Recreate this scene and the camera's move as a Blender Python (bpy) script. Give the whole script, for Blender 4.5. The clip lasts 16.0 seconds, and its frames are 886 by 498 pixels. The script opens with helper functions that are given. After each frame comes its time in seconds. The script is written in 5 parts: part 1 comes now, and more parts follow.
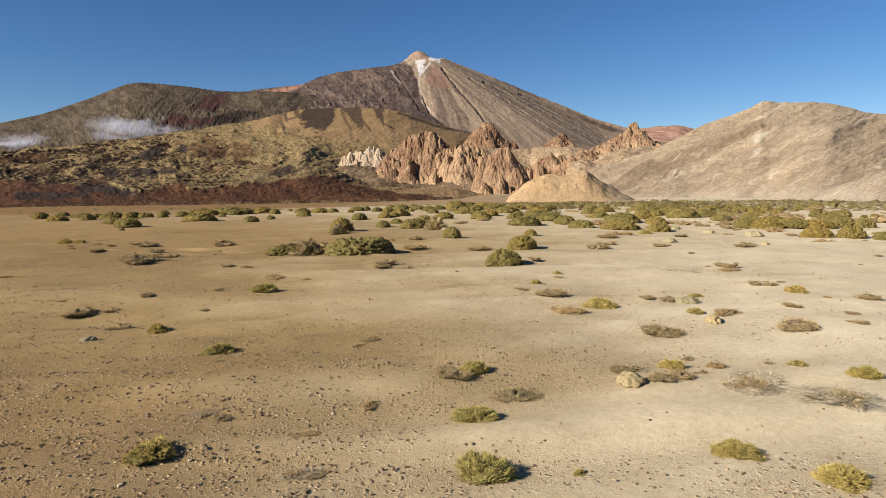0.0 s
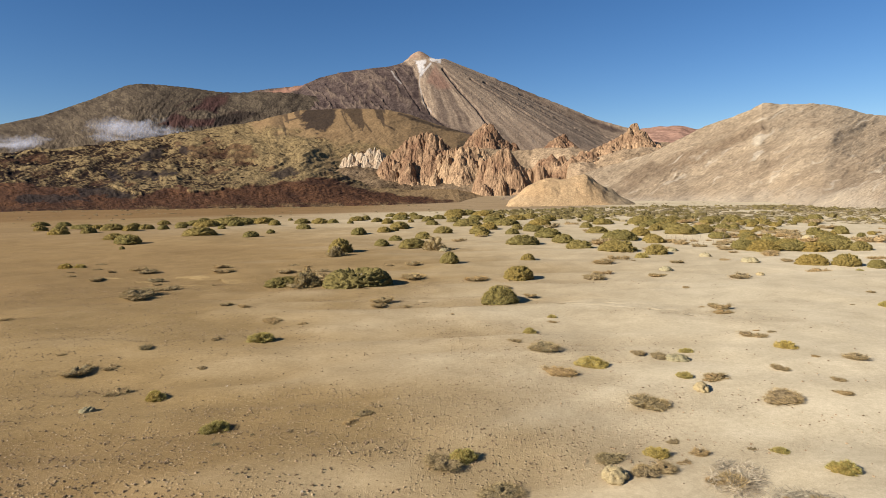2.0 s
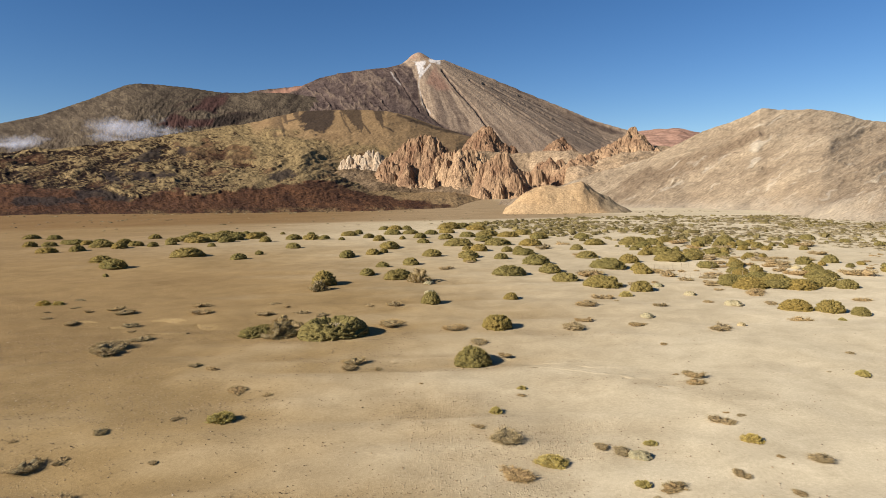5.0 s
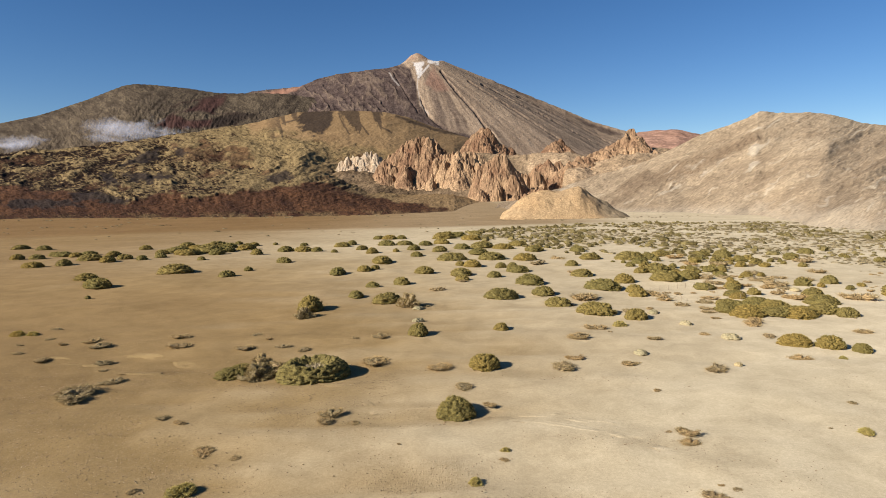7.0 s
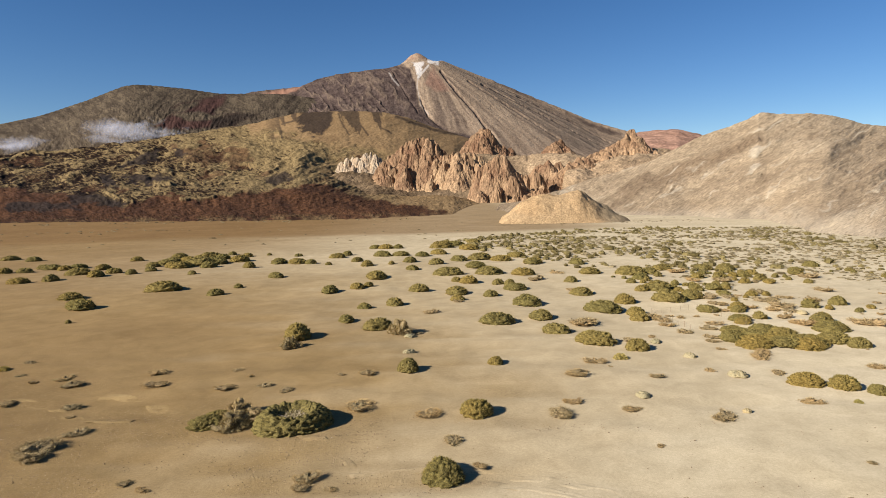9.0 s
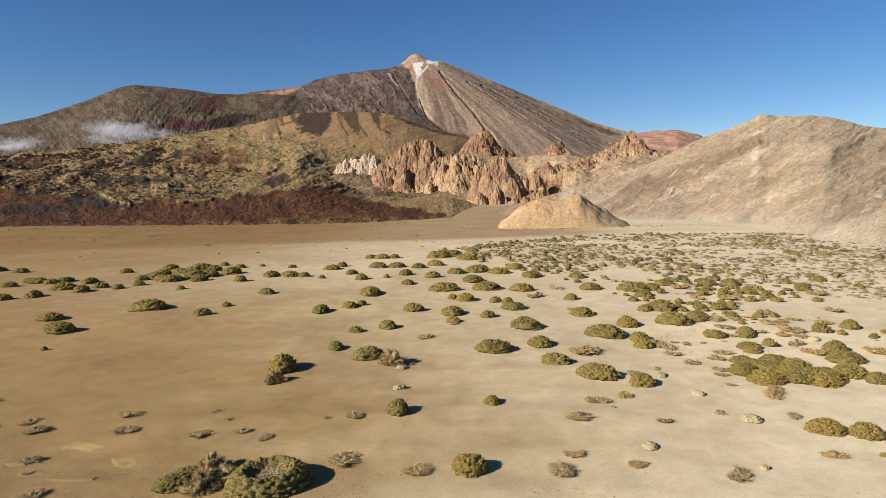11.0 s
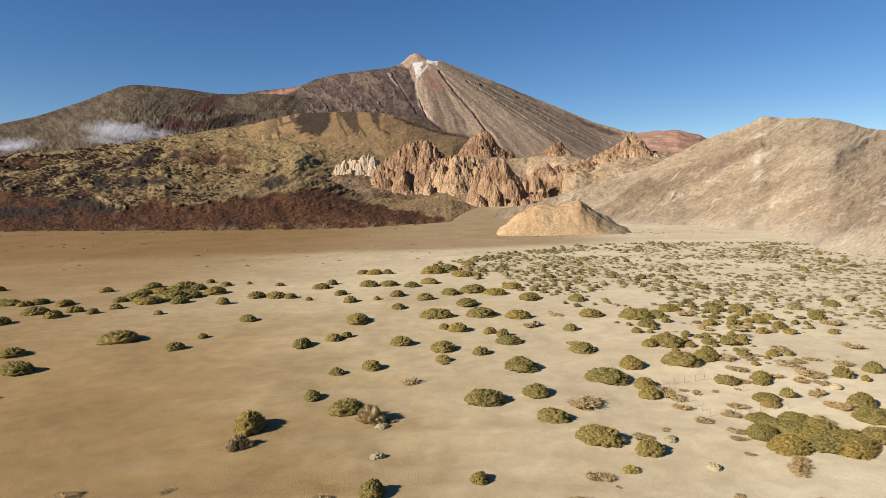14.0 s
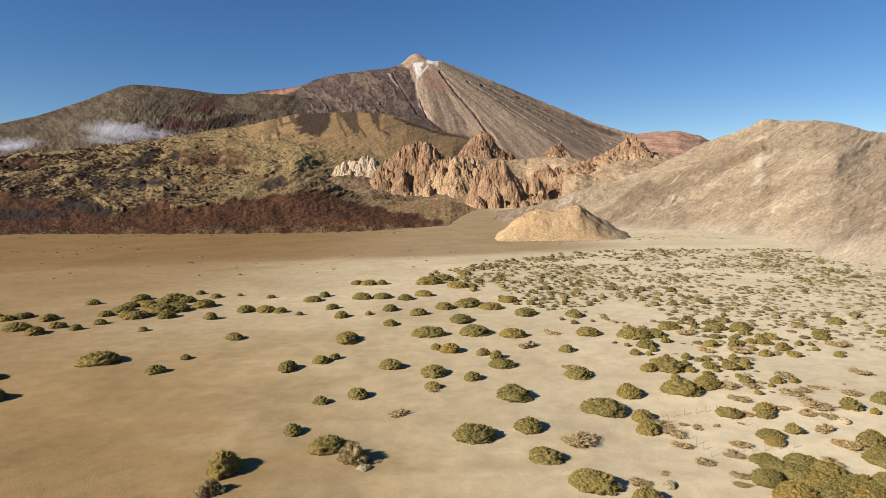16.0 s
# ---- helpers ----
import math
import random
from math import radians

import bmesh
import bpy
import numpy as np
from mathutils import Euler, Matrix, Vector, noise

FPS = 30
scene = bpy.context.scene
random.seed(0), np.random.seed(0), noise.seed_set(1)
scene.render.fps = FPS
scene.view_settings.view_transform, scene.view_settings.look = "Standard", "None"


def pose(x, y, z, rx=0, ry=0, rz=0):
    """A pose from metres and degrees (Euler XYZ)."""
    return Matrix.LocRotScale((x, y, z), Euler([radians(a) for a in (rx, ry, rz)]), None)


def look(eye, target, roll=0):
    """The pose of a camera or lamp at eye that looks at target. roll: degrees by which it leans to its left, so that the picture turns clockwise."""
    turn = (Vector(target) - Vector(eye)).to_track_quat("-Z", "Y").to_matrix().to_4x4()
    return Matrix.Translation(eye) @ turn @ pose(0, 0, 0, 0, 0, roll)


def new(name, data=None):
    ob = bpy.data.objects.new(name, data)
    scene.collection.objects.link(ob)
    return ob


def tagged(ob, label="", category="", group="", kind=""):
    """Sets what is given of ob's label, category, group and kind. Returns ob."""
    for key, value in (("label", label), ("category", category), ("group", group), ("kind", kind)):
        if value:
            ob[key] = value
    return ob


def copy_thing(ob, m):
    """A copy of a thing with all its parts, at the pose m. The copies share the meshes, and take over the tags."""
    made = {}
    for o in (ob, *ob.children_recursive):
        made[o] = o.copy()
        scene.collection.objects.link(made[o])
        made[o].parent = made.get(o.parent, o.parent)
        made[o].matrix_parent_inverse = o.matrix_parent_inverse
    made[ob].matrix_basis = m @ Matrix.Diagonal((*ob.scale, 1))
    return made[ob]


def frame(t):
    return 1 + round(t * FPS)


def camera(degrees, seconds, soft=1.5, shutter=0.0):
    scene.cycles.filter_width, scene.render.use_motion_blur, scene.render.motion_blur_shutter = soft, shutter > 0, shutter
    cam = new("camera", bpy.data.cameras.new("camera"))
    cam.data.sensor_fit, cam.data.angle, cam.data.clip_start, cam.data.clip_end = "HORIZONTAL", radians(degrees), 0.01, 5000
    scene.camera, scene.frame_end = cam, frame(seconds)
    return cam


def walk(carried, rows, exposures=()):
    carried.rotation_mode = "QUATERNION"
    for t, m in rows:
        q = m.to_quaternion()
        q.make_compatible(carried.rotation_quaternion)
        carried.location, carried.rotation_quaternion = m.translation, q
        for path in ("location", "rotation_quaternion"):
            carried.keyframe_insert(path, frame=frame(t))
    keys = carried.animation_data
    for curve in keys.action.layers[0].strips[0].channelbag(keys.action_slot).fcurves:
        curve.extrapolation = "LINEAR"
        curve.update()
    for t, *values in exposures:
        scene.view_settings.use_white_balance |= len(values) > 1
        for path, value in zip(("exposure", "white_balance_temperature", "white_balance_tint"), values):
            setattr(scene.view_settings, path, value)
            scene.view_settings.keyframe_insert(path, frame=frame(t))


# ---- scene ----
cam = camera(72.0, 16.0, soft=0.75)
PATH = [
    (0, (-3.911, 7.471, 5.892), (-3.921, 9.462, 5.699), -0.9),
    (0.5, (-3.8, 7.407, 6.616), (-3.811, 9.398, 6.424), -0.9),
    (1, (-3.707, 7.398, 7.394), (-3.719, 9.389, 7.201), -1.0),
    (1.5, (-3.582, 7.366, 8.127), (-3.595, 9.357, 7.934), -1.0),
    (2, (-3.491, 7.31, 8.907), (-3.504, 9.301, 8.714), -1.0),
    (2.5, (-3.392, 7.256, 9.632), (-3.405, 9.246, 9.439), -1.0),
    (3, (-3.217, 7.241, 10.375), (-3.234, 9.232, 10.184), -1.0),
    (3.5, (-2.845, 7.405, 11.083), (-2.864, 9.395, 10.892), -1.0),
    (4, (-2.3, 7.672, 11.896), (-2.317, 9.663, 11.704), -0.9),
    (6.5, (-0.398, 10.379, 15.684), (-0.402, 12.37, 15.494), -0.7),
    (7, (-0.092, 11.168, 16.512), (-0.097, 13.159, 16.322), -0.7),
    (7.5, (0.22, 12.104, 17.246), (0.214, 14.094, 17.055), -0.8),
    (8, (0.449, 12.972, 18.064), (0.443, 14.963, 17.872), -0.8),
    (8.5, (0.687, 13.889, 18.78), (0.68, 15.88, 18.588), -0.8),
    (9, (0.95, 15.027, 19.547), (0.944, 17.018, 19.356), -0.8),
    (9.2, (0.996, 15.474, 19.932), (0.993, 17.464, 19.737), -0.8),
    (11.5, (1.997, 20.924, 23.176), (1.993, 22.915, 22.986), -0.8),
    (12, (2.269, 22.236, 24.003), (2.265, 24.227, 23.812), -0.8),
    (12.5, (2.519, 23.587, 24.725), (2.515, 25.578, 24.534), -0.7),
    (13, (2.781, 25.023, 25.49), (2.777, 27.013, 25.299), -0.7),
    (13.5, (3.092, 26.408, 26.217), (3.088, 28.399, 26.025), -0.7),
    (14, (3.507, 27.837, 27.004), (3.503, 29.828, 26.811), -0.8),
    (14.5, (3.721, 28.937, 27.751), (3.716, 30.927, 27.558), -0.7),
    (15, (4.06, 30.062, 28.461), (4.055, 32.053, 28.268), -0.7),
    (15.5, (4.509, 31.05, 29.189), (4.504, 33.041, 28.996), -0.7),
    (16, (5.109, 32.091, 29.93), (5.104, 34.082, 29.737), -0.7),
]
walk(cam, [(t, look(e, a, r)) for t, e, a, r in PATH])

# ---- light ----
SUN_ELEVATION, SHADOW_TURN = 28.0, 30.0  # degrees; shadows fall to +x, turned towards +y
sx, sy = -math.cos(radians(SHADOW_TURN)), -math.sin(radians(SHADOW_TURN))
world = bpy.data.worlds.new("world")
scene.world = world
world.use_nodes = True
wn = world.node_tree.nodes
sky = wn.new("ShaderNodeTexSky")
sky.sky_type = "NISHITA"
sky.sun_disc = False
sky.sun_elevation = radians(SUN_ELEVATION)
sky.sun_rotation = math.atan2(sx, sy)
sky.altitude = 2000.0
sky.air_density, sky.dust_density, sky.ozone_density = 1.0, 0.0, 2.5
wn["Background"].inputs["Strength"].default_value = 0.0545
tint = wn.new("ShaderNodeHueSaturation")
tint.inputs["Hue"].default_value, tint.inputs["Saturation"].default_value = 0.506, 1.25
world.node_tree.links.new(sky.outputs[0], tint.inputs["Color"])
world.node_tree.links.new(tint.outputs[0], wn["Background"].inputs["Color"])
sun = new("sun", bpy.data.lights.new("sun", "SUN"))
sun.data.energy, sun.data.angle, sun.data.color = 5.0, radians(0.5), (1.0, 0.955, 0.915)
sun.matrix_world = look((sx * 100, sy * 100, 100 * math.tan(radians(SUN_ELEVATION))), (0, 0, 0))
scene.view_settings.exposure = 0.85


# ---- number noise for shapes ----
def lattice(ix, iy, iz, seed):
    h = (ix * 374761393 + iy * 668265263 + iz * 2147483647 + seed * 1274126177) & 0x7FFFFFFF
    h = ((h ^ (h >> 13)) * 1274126177) & 0x7FFFFFFF
    h = ((h ^ (h >> 16)) * 2246822519) & 0x7FFFFFFF
    return ((h ^ (h >> 15)) & 0xFFFFFF) / float(0xFFFFFF)


def vnoise(x, y, z=0.0, seed=0):
    """Smooth noise from -1 to 1 on arrays."""
    x, y, z = np.broadcast_arrays(np.asarray(x, float), np.asarray(y, float), np.asarray(z, float))
    ix, iy, iz = np.floor(x).astype(np.int64), np.floor(y).astype(np.int64), np.floor(z).astype(np.int64)
    fx, fy, fz = x - ix, y - iy, z - iz
    fx, fy, fz = (f * f * f * (f * (f * 6 - 15) + 10) for f in (fx, fy, fz))
    out = 0.0
    for dx in (0, 1):
        for dy in (0, 1):
            for dz in (0, 1):
                w = (fx if dx else 1 - fx) * (fy if dy else 1 - fy) * (fz if dz else 1 - fz)
                out = out + w * lattice(ix + dx, iy + dy, iz + dz, seed)
    return out * 2 - 1


def fbm(x, y, z=0.0, seed=0, octaves=4, gain=0.5, ridged=False):
    total, amp, norm = 0.0, 1.0, 0.0
    for o in range(octaves):
        v = vnoise(x * 2**o + 17.3 * o, y * 2**o - 9.1 * o, z * 2**o + 3.7 * o, seed + o)
        total = total + amp * ((1 - 2 * np.abs(v)) if ridged else v)
        norm += amp
        amp *= gain
    return total / norm


def ramp(a, b, v):
    s = np.clip((v - a) / (b - a), 0, 1)
    return s * s * (3 - 2 * s)


# ---- materials ----
def shader(name, rough=0.9):
    mat = bpy.data.materials.new(name)
    mat.use_nodes = True
    nt = mat.node_tree
    bsdf = nt.nodes["Principled BSDF"]
    bsdf.inputs["Roughness"].default_value = rough
    bsdf.inputs["Specular IOR Level"].default_value = 0.04
    return mat, nt, bsdf


def noise_node(nt, vec, scale, detail=5.0, rough=0.6, distort=0.0):
    n = nt.nodes.new("ShaderNodeTexNoise")
    n.inputs["Scale"].default_value, n.inputs["Detail"].default_value = scale, detail
    n.inputs["Roughness"].default_value, n.inputs["Distortion"].default_value = rough, distort
    nt.links.new(vec, n.inputs["Vector"])
    return n.outputs["Fac"]


def stops(nt, fac, rows):
    r = nt.nodes.new("ShaderNodeValToRGB")
    e = r.color_ramp.elements
    while len(e) < len(rows):
        e.new(0.5)
    for el, (p, c) in zip(e, rows):
        el.position, el.color = p, (*c, 1) if len(c) == 3 else c
    nt.links.new(fac, r.inputs[0])
    return r.outputs[0]


def mixed(nt, fac, a, b, blend="MIX"):
    m = nt.nodes.new("ShaderNodeMix")
    m.data_type, m.blend_type = "RGBA", blend
    for value, socket in ((fac, m.inputs[0]), (a, m.inputs[6]), (b, m.inputs[7])):
        if isinstance(value, (int, float)):
            socket.default_value = value
        elif isinstance(value, tuple):
            socket.default_value = (*value, 1)
        else:
            nt.links.new(value, socket)
    return m.outputs[2]


def attribute(nt, name):
    a = nt.nodes.new("ShaderNodeAttribute")
    a.attribute_name = name
    return a.outputs["Fac"]


def coords(nt, scale=(1, 1, 1), slant=0):
    """Object coordinates in metres, turned about y by slant degrees and then scaled."""
    c, m, s = nt.nodes.new("ShaderNodeTexCoord"), nt.nodes.new("ShaderNodeMapping"), nt.nodes.new("ShaderNodeMapping")
    m.inputs["Rotation"].default_value = (0, radians(slant), 0)
    s.inputs["Scale"].default_value = scale
    nt.links.new(c.outputs["Object"], m.inputs["Vector"])
    nt.links.new(m.outputs[0], s.inputs["Vector"])
    return s.outputs[0]


def slope_coords(nt, scale=(1, 1, 1), turn=0):
    """Metres along and up a slope, from the attributes across and down, turned and then scaled."""
    c, m, s = nt.nodes.new("ShaderNodeCombineXYZ"), nt.nodes.new("ShaderNodeMapping"), nt.nodes.new("ShaderNodeMapping")
    nt.links.new(attribute(nt, "across"), c.inputs[0])
    nt.links.new(attribute(nt, "down"), c.inputs[1])
    m.inputs["Rotation"].default_value = (0, 0, radians(turn))
    s.inputs["Scale"].default_value = scale
    nt.links.new(c.outputs[0], m.inputs["Vector"])
    nt.links.new(m.outputs[0], s.inputs["Vector"])
    return s.outputs[0]


def bumped(nt, bsdf, fac, strength, distance):
    b = nt.nodes.new("ShaderNodeBump")
    b.inputs["Strength"].default_value, b.inputs["Distance"].default_value = strength, distance
    nt.links.new(fac, b.inputs["Height"])
    nt.links.new(b.outputs[0], bsdf.inputs["Normal"])


def earth(name, low, high, third, grain, bump=1.0, stretch=(1, 1, 1), contrast=(0.35, 0.65), slant=0, speck=0.0, bold=1.0, on_slope=False):
    """Rock or soil: two colours by the attribute tone, a third by the attribute pale, grain in two sizes (metres) and relief."""
    mat, nt, bsdf = shader(name, 0.95)
    vec = slope_coords(nt, stretch, slant) if on_slope else coords(nt, stretch, slant=slant)
    big, fine = noise_node(nt, vec, 1 / grain, 6, 0.65, 0.6), noise_node(nt, vec, 6 / grain, 4, 0.6)
    base = mixed(nt, attribute(nt, "tone"), low, high)
    shade = stops(nt, big, [(contrast[0], (0.55, 0.53, 0.52)), (contrast[1], (1.35, 1.33, 1.28))])
    base = mixed(nt, 0.8, base, shade, "MULTIPLY")
    mottle = stops(nt, fine, [(0.36, (0.6, 0.58, 0.56)), (0.62, (1.25, 1.24, 1.2))])
    base = mixed(nt, 0.7, base, mottle, "MULTIPLY")
    base = mixed(nt, attribute(nt, "pale"), base, third)
    if speck:
        # single stones, tufts and hollows
        dots = noise_node(nt, vec, 1 / speck, 3, 0.65, 0.3)
        base = mixed(nt, bold, base, stops(nt, dots, [(0.36, (0.42, 0.40, 0.38)), (0.45, (0.95, 0.95, 0.95)), (0.56, (1.02, 1.02, 1.02)), (0.66, (1.5, 1.5, 1.48))]), "MULTIPLY")
    nt.links.new(base, bsdf.inputs["Base Color"])
    add = nt.nodes.new("ShaderNodeMath")
    add.operation = "ADD"
    nt.links.new(big, add.inputs[0])
    nt.links.new(fine, add.inputs[1])
    bumped(nt, bsdf, add.outputs[0], 0.8, grain * 0.35 * bump)
    return mat


def plant_mat(name, dark, light, tip=None):
    mat, nt, bsdf = shader(name, 0.75)
    vec = coords(nt)
    isl = nt.nodes.new("ShaderNodeNewGeometry").outputs["Random Per Island"]
    rnd = nt.nodes.new("ShaderNodeObjectInfo").outputs["Random"]
    col = mixed(nt, isl, dark, light)
    patch = stops(nt, noise_node(nt, vec, 3.0, 3), [(0.35, (0.75, 0.72, 0.65)), (0.65, (1.2, 1.18, 1.1))])
    col = mixed(nt, 0.8, col, patch, "MULTIPLY")
    own = stops(nt, rnd, [(0.0, (0.82, 0.84, 0.8)), (0.5, (1.0, 1.0, 0.98)), (1.0, (1.16, 1.05, 0.9))])
    col = mixed(nt, 1.0, col, own, "MULTIPLY")
    nt.links.new(col, bsdf.inputs["Base Color"])
    return mat


def clump_mat(name, gap_shade, light, scale):
    """Dense clumped twigs and leaves, in the plant's own units."""
    mat, nt, bsdf = shader(name, 0.8)
    vec = coords(nt)
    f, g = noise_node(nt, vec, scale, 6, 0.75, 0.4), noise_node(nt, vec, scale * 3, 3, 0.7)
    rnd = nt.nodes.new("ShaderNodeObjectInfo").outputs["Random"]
    # low spots of the relief go dark, painting the shade between tufts
    col = mixed(nt, stops(nt, f, [(0.38, (0, 0, 0)), (0.6, (1, 1, 1))]), gap_shade, light)
    own = stops(nt, rnd, [(0.0, (0.78, 0.82, 0.8)), (0.5, (1.0, 1.0, 1.0)), (1.0, (1.25, 1.1, 0.9))])
    col = mixed(nt, 1.0, col, own, "MULTIPLY")
    nt.links.new(col, bsdf.inputs["Base Color"])
    bumped(nt, bsdf, mixed(nt, 0.5, f, g), 1.0, 1.1 / scale)
    return mat


def soil_mat():
    mat, nt, bsdf = shader("desert_soil", 0.95)
    vec = coords(nt)
    far, mid = noise_node(nt, vec, 0.03, 5, 0.6, 0.8), noise_node(nt, vec, 0.35, 5, 0.65, 0.4)
    fine, grit = noise_node(nt, vec, 5.0, 4, 0.7), noise_node(nt, vec, 28.0, 3, 0.7)
    base = mixed(nt, attribute(nt, "tone"), (0.292, 0.199, 0.088), (0.53, 0.437, 0.282))
    base = mixed(nt, attribute(nt, "pale"), base, (0.205, 0.123, 0.050))
    for fac, lo, hi, how in ((far, 0.9, 1.1, 0.9), (mid, 0.9, 1.1, 0.9), (fine, 0.9, 1.08, 0.9), (grit, 0.84, 1.14, 0.9)):
        v = stops(nt, fac, [(0.36, (lo, lo * 0.985, lo * 0.96)), (0.64, (hi, hi, hi))])
        base = mixed(nt, how, base, v, "MULTIPLY")
    # small dark and light pebbles, too small to model
    rises = grit
    for size, least, strong in ((6.0, 0.5, 1.7), (14.0, 0.35, 0.9)):
        vor = nt.nodes.new("ShaderNodeTexVoronoi")
        vor.inputs["Scale"].default_value = size
        nt.links.new(vec, vor.inputs["Vector"])
        peb = stops(nt, vor.outputs["Distance"], [(0.14, (1, 1, 1)), (0.34, (0, 0, 0))])
        col = nt.nodes.new("ShaderNodeSeparateColor")
        nt.links.new(vor.outputs["Color"], col.inputs[0])
        pick = stops(nt, col.outputs[0], [(least, (0, 0, 0)), (least + 0.05, (1, 1, 1))])
        where = mixed(nt, 1.0, mixed(nt, 1.0, peb, pick, "MULTIPLY"), attribute(nt, "gravel"), "MULTIPLY")
        stone = mixed(nt, col.outputs[1], (0.11, 0.07, 0.038), (0.46, 0.335, 0.185))
        base = mixed(nt, where, base, stone)
        high = nt.nodes.new("ShaderNodeMath")
        high.operation = "MULTIPLY_ADD"
        high.inputs[1].default_value = 1.6 * strong
        nt.links.new(where, high.inputs[0])
        nt.links.new(rises, high.inputs[2])
        rises = high.outputs[0]
    nt.links.new(base, bsdf.inputs["Base Color"])
    low = nt.nodes.new("ShaderNodeMath")
    low.operation = "MULTIPLY_ADD"
    low.inputs[1].default_value = 1.6
    nt.links.new(fine, low.inputs[0])
    nt.links.new(rises, low.inputs[2])
    bumped(nt, bsdf, low.outputs[0], 0.6, 0.05)
    rough = nt.nodes.new("ShaderNodeMath")
    rough.operation = "MULTIPLY_ADD"
    rough.inputs[1].default_value, rough.inputs[2].default_value = 0.42, 0.16
    nt.links.new(attribute(nt, "gravel"), rough.inputs[0])
    nt.links.new(rough.outputs[0], nt.nodes["Bump"].inputs["Strength"])
    return mat


def lava_mat():
    """Broken lava: dark rock with straw grass in long wavering bands, the gaps painted near-black as shadow; rust marks
    cinder, pale the bare black flows, ash the smooth slopes.
    """
    mat, nt, bsdf = shader("lava_field", 0.95)
    vec = slope_coords(nt, (0.30, 1.0, 1), 7)
    band, fleck = noise_node(nt, vec, 1 / 8, 4, 0.62, 1.2), noise_node(nt, slope_coords(nt, (0.5, 1.2, 1), 12), 1 / 6, 3, 0.7, 0.4)
    wide = noise_node(nt, slope_coords(nt, (0.4, 1, 1), 8), 1 / 55, 5, 0.62, 1.0)
    add = nt.nodes.new("ShaderNodeMath")
    add.operation = "MULTIPLY_ADD"
    add.inputs[1].default_value = 0.22
    nt.links.new(attribute(nt, "tone"), add.inputs[0])
    nt.links.new(mixed(nt, 0.12, band, wide), add.inputs[2])
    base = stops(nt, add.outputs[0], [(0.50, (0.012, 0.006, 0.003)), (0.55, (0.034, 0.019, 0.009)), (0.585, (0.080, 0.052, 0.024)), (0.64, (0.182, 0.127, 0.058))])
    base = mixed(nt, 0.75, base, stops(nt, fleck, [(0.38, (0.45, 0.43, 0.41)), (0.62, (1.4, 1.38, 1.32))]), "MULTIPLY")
    ash = mixed(nt, noise_node(nt, slope_coords(nt, (0.4, 1, 1), -14), 1 / 24, 7, 0.7, 0.8), (0.112, 0.066, 0.030), (0.322, 0.208, 0.098))
    ash = mixed(nt, 0.5, ash, stops(nt, fleck, [(0.36, (0.62, 0.6, 0.58)), (0.6, (1.22, 1.2, 1.18))]), "MULTIPLY")
    base = mixed(nt, attribute(nt, "ash"), base, ash)
    cinder = mixed(nt, stops(nt, wide, [(0.38, (0, 0, 0)), (0.62, (1, 1, 1))]), (0.044, 0.021, 0.011), (0.088, 0.041, 0.019))
    cinder = mixed(nt, 0.85, cinder, stops(nt, fleck, [(0.38, (0.55, 0.55, 0.57)), (0.62, (1.4, 1.36, 1.3))]), "MULTIPLY")
    base = mixed(nt, attribute(nt, "rust"), base, cinder)
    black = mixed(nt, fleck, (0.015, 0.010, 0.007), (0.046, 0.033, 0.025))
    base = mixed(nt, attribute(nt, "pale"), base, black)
    nt.links.new(base, bsdf.inputs["Base Color"])
    bumped(nt, bsdf, mixed(nt, 0.3, band, fleck), 0.8, 2.4)
    return mat


def cone_mat():
    """The volcano: dark lava or tan scree by tone, streaked down the fall line, white where pale."""
    mat, nt, bsdf = shader("volcano_slope", 0.95)
    streak = noise_node(nt, slope_coords(nt, (1 / 9, 1 / 260, 1)), 1.0, 5, 0.6, 0.35)
    lump = noise_node(nt, coords(nt, (1, 0.6, 1)), 1 / 42, 6, 0.68, 0.8)
    fine = noise_node(nt, coords(nt, (1, 0.5, 1)), 1 / 11, 3, 0.65)
    dark = mixed(nt, stops(nt, lump, [(0.38, (0, 0, 0)), (0.66, (1, 1, 1))]), (0.046, 0.031, 0.026), (0.100, 0.070, 0.055))
    scree = mixed(nt, stops(nt, streak, [(0.34, (0, 0, 0)), (0.66, (1, 1, 1))]), (0.262, 0.184, 0.118), (0.382, 0.276, 0.180))
    base = mixed(nt, attribute(nt, "tone"), dark, scree)
    base = mixed(nt, 0.6, base, stops(nt, lump, [(0.3, (0.8, 0.78, 0.77)), (0.7, (1.15, 1.15, 1.13))]), "MULTIPLY")
    base = mixed(nt, 0.55, base, stops(nt, fine, [(0.36, (0.62, 0.6, 0.6)), (0.62, (1.25, 1.25, 1.22))]), "MULTIPLY")
    base = mixed(nt, attribute(nt, "rust"), base, mixed(nt, lump, (0.16, 0.075, 0.05), (0.33, 0.18, 0.115)))
    base = mixed(nt, attribute(nt, "pale"), base, mixed(nt, fine, (0.36, 0.31, 0.26), (0.66, 0.60, 0.52)))
    nt.links.new(base, bsdf.inputs["Base Color"])
    bumped(nt, bsdf, mixed(nt, 0.4, lump, fine), 0.8, 8.0)
    return mat


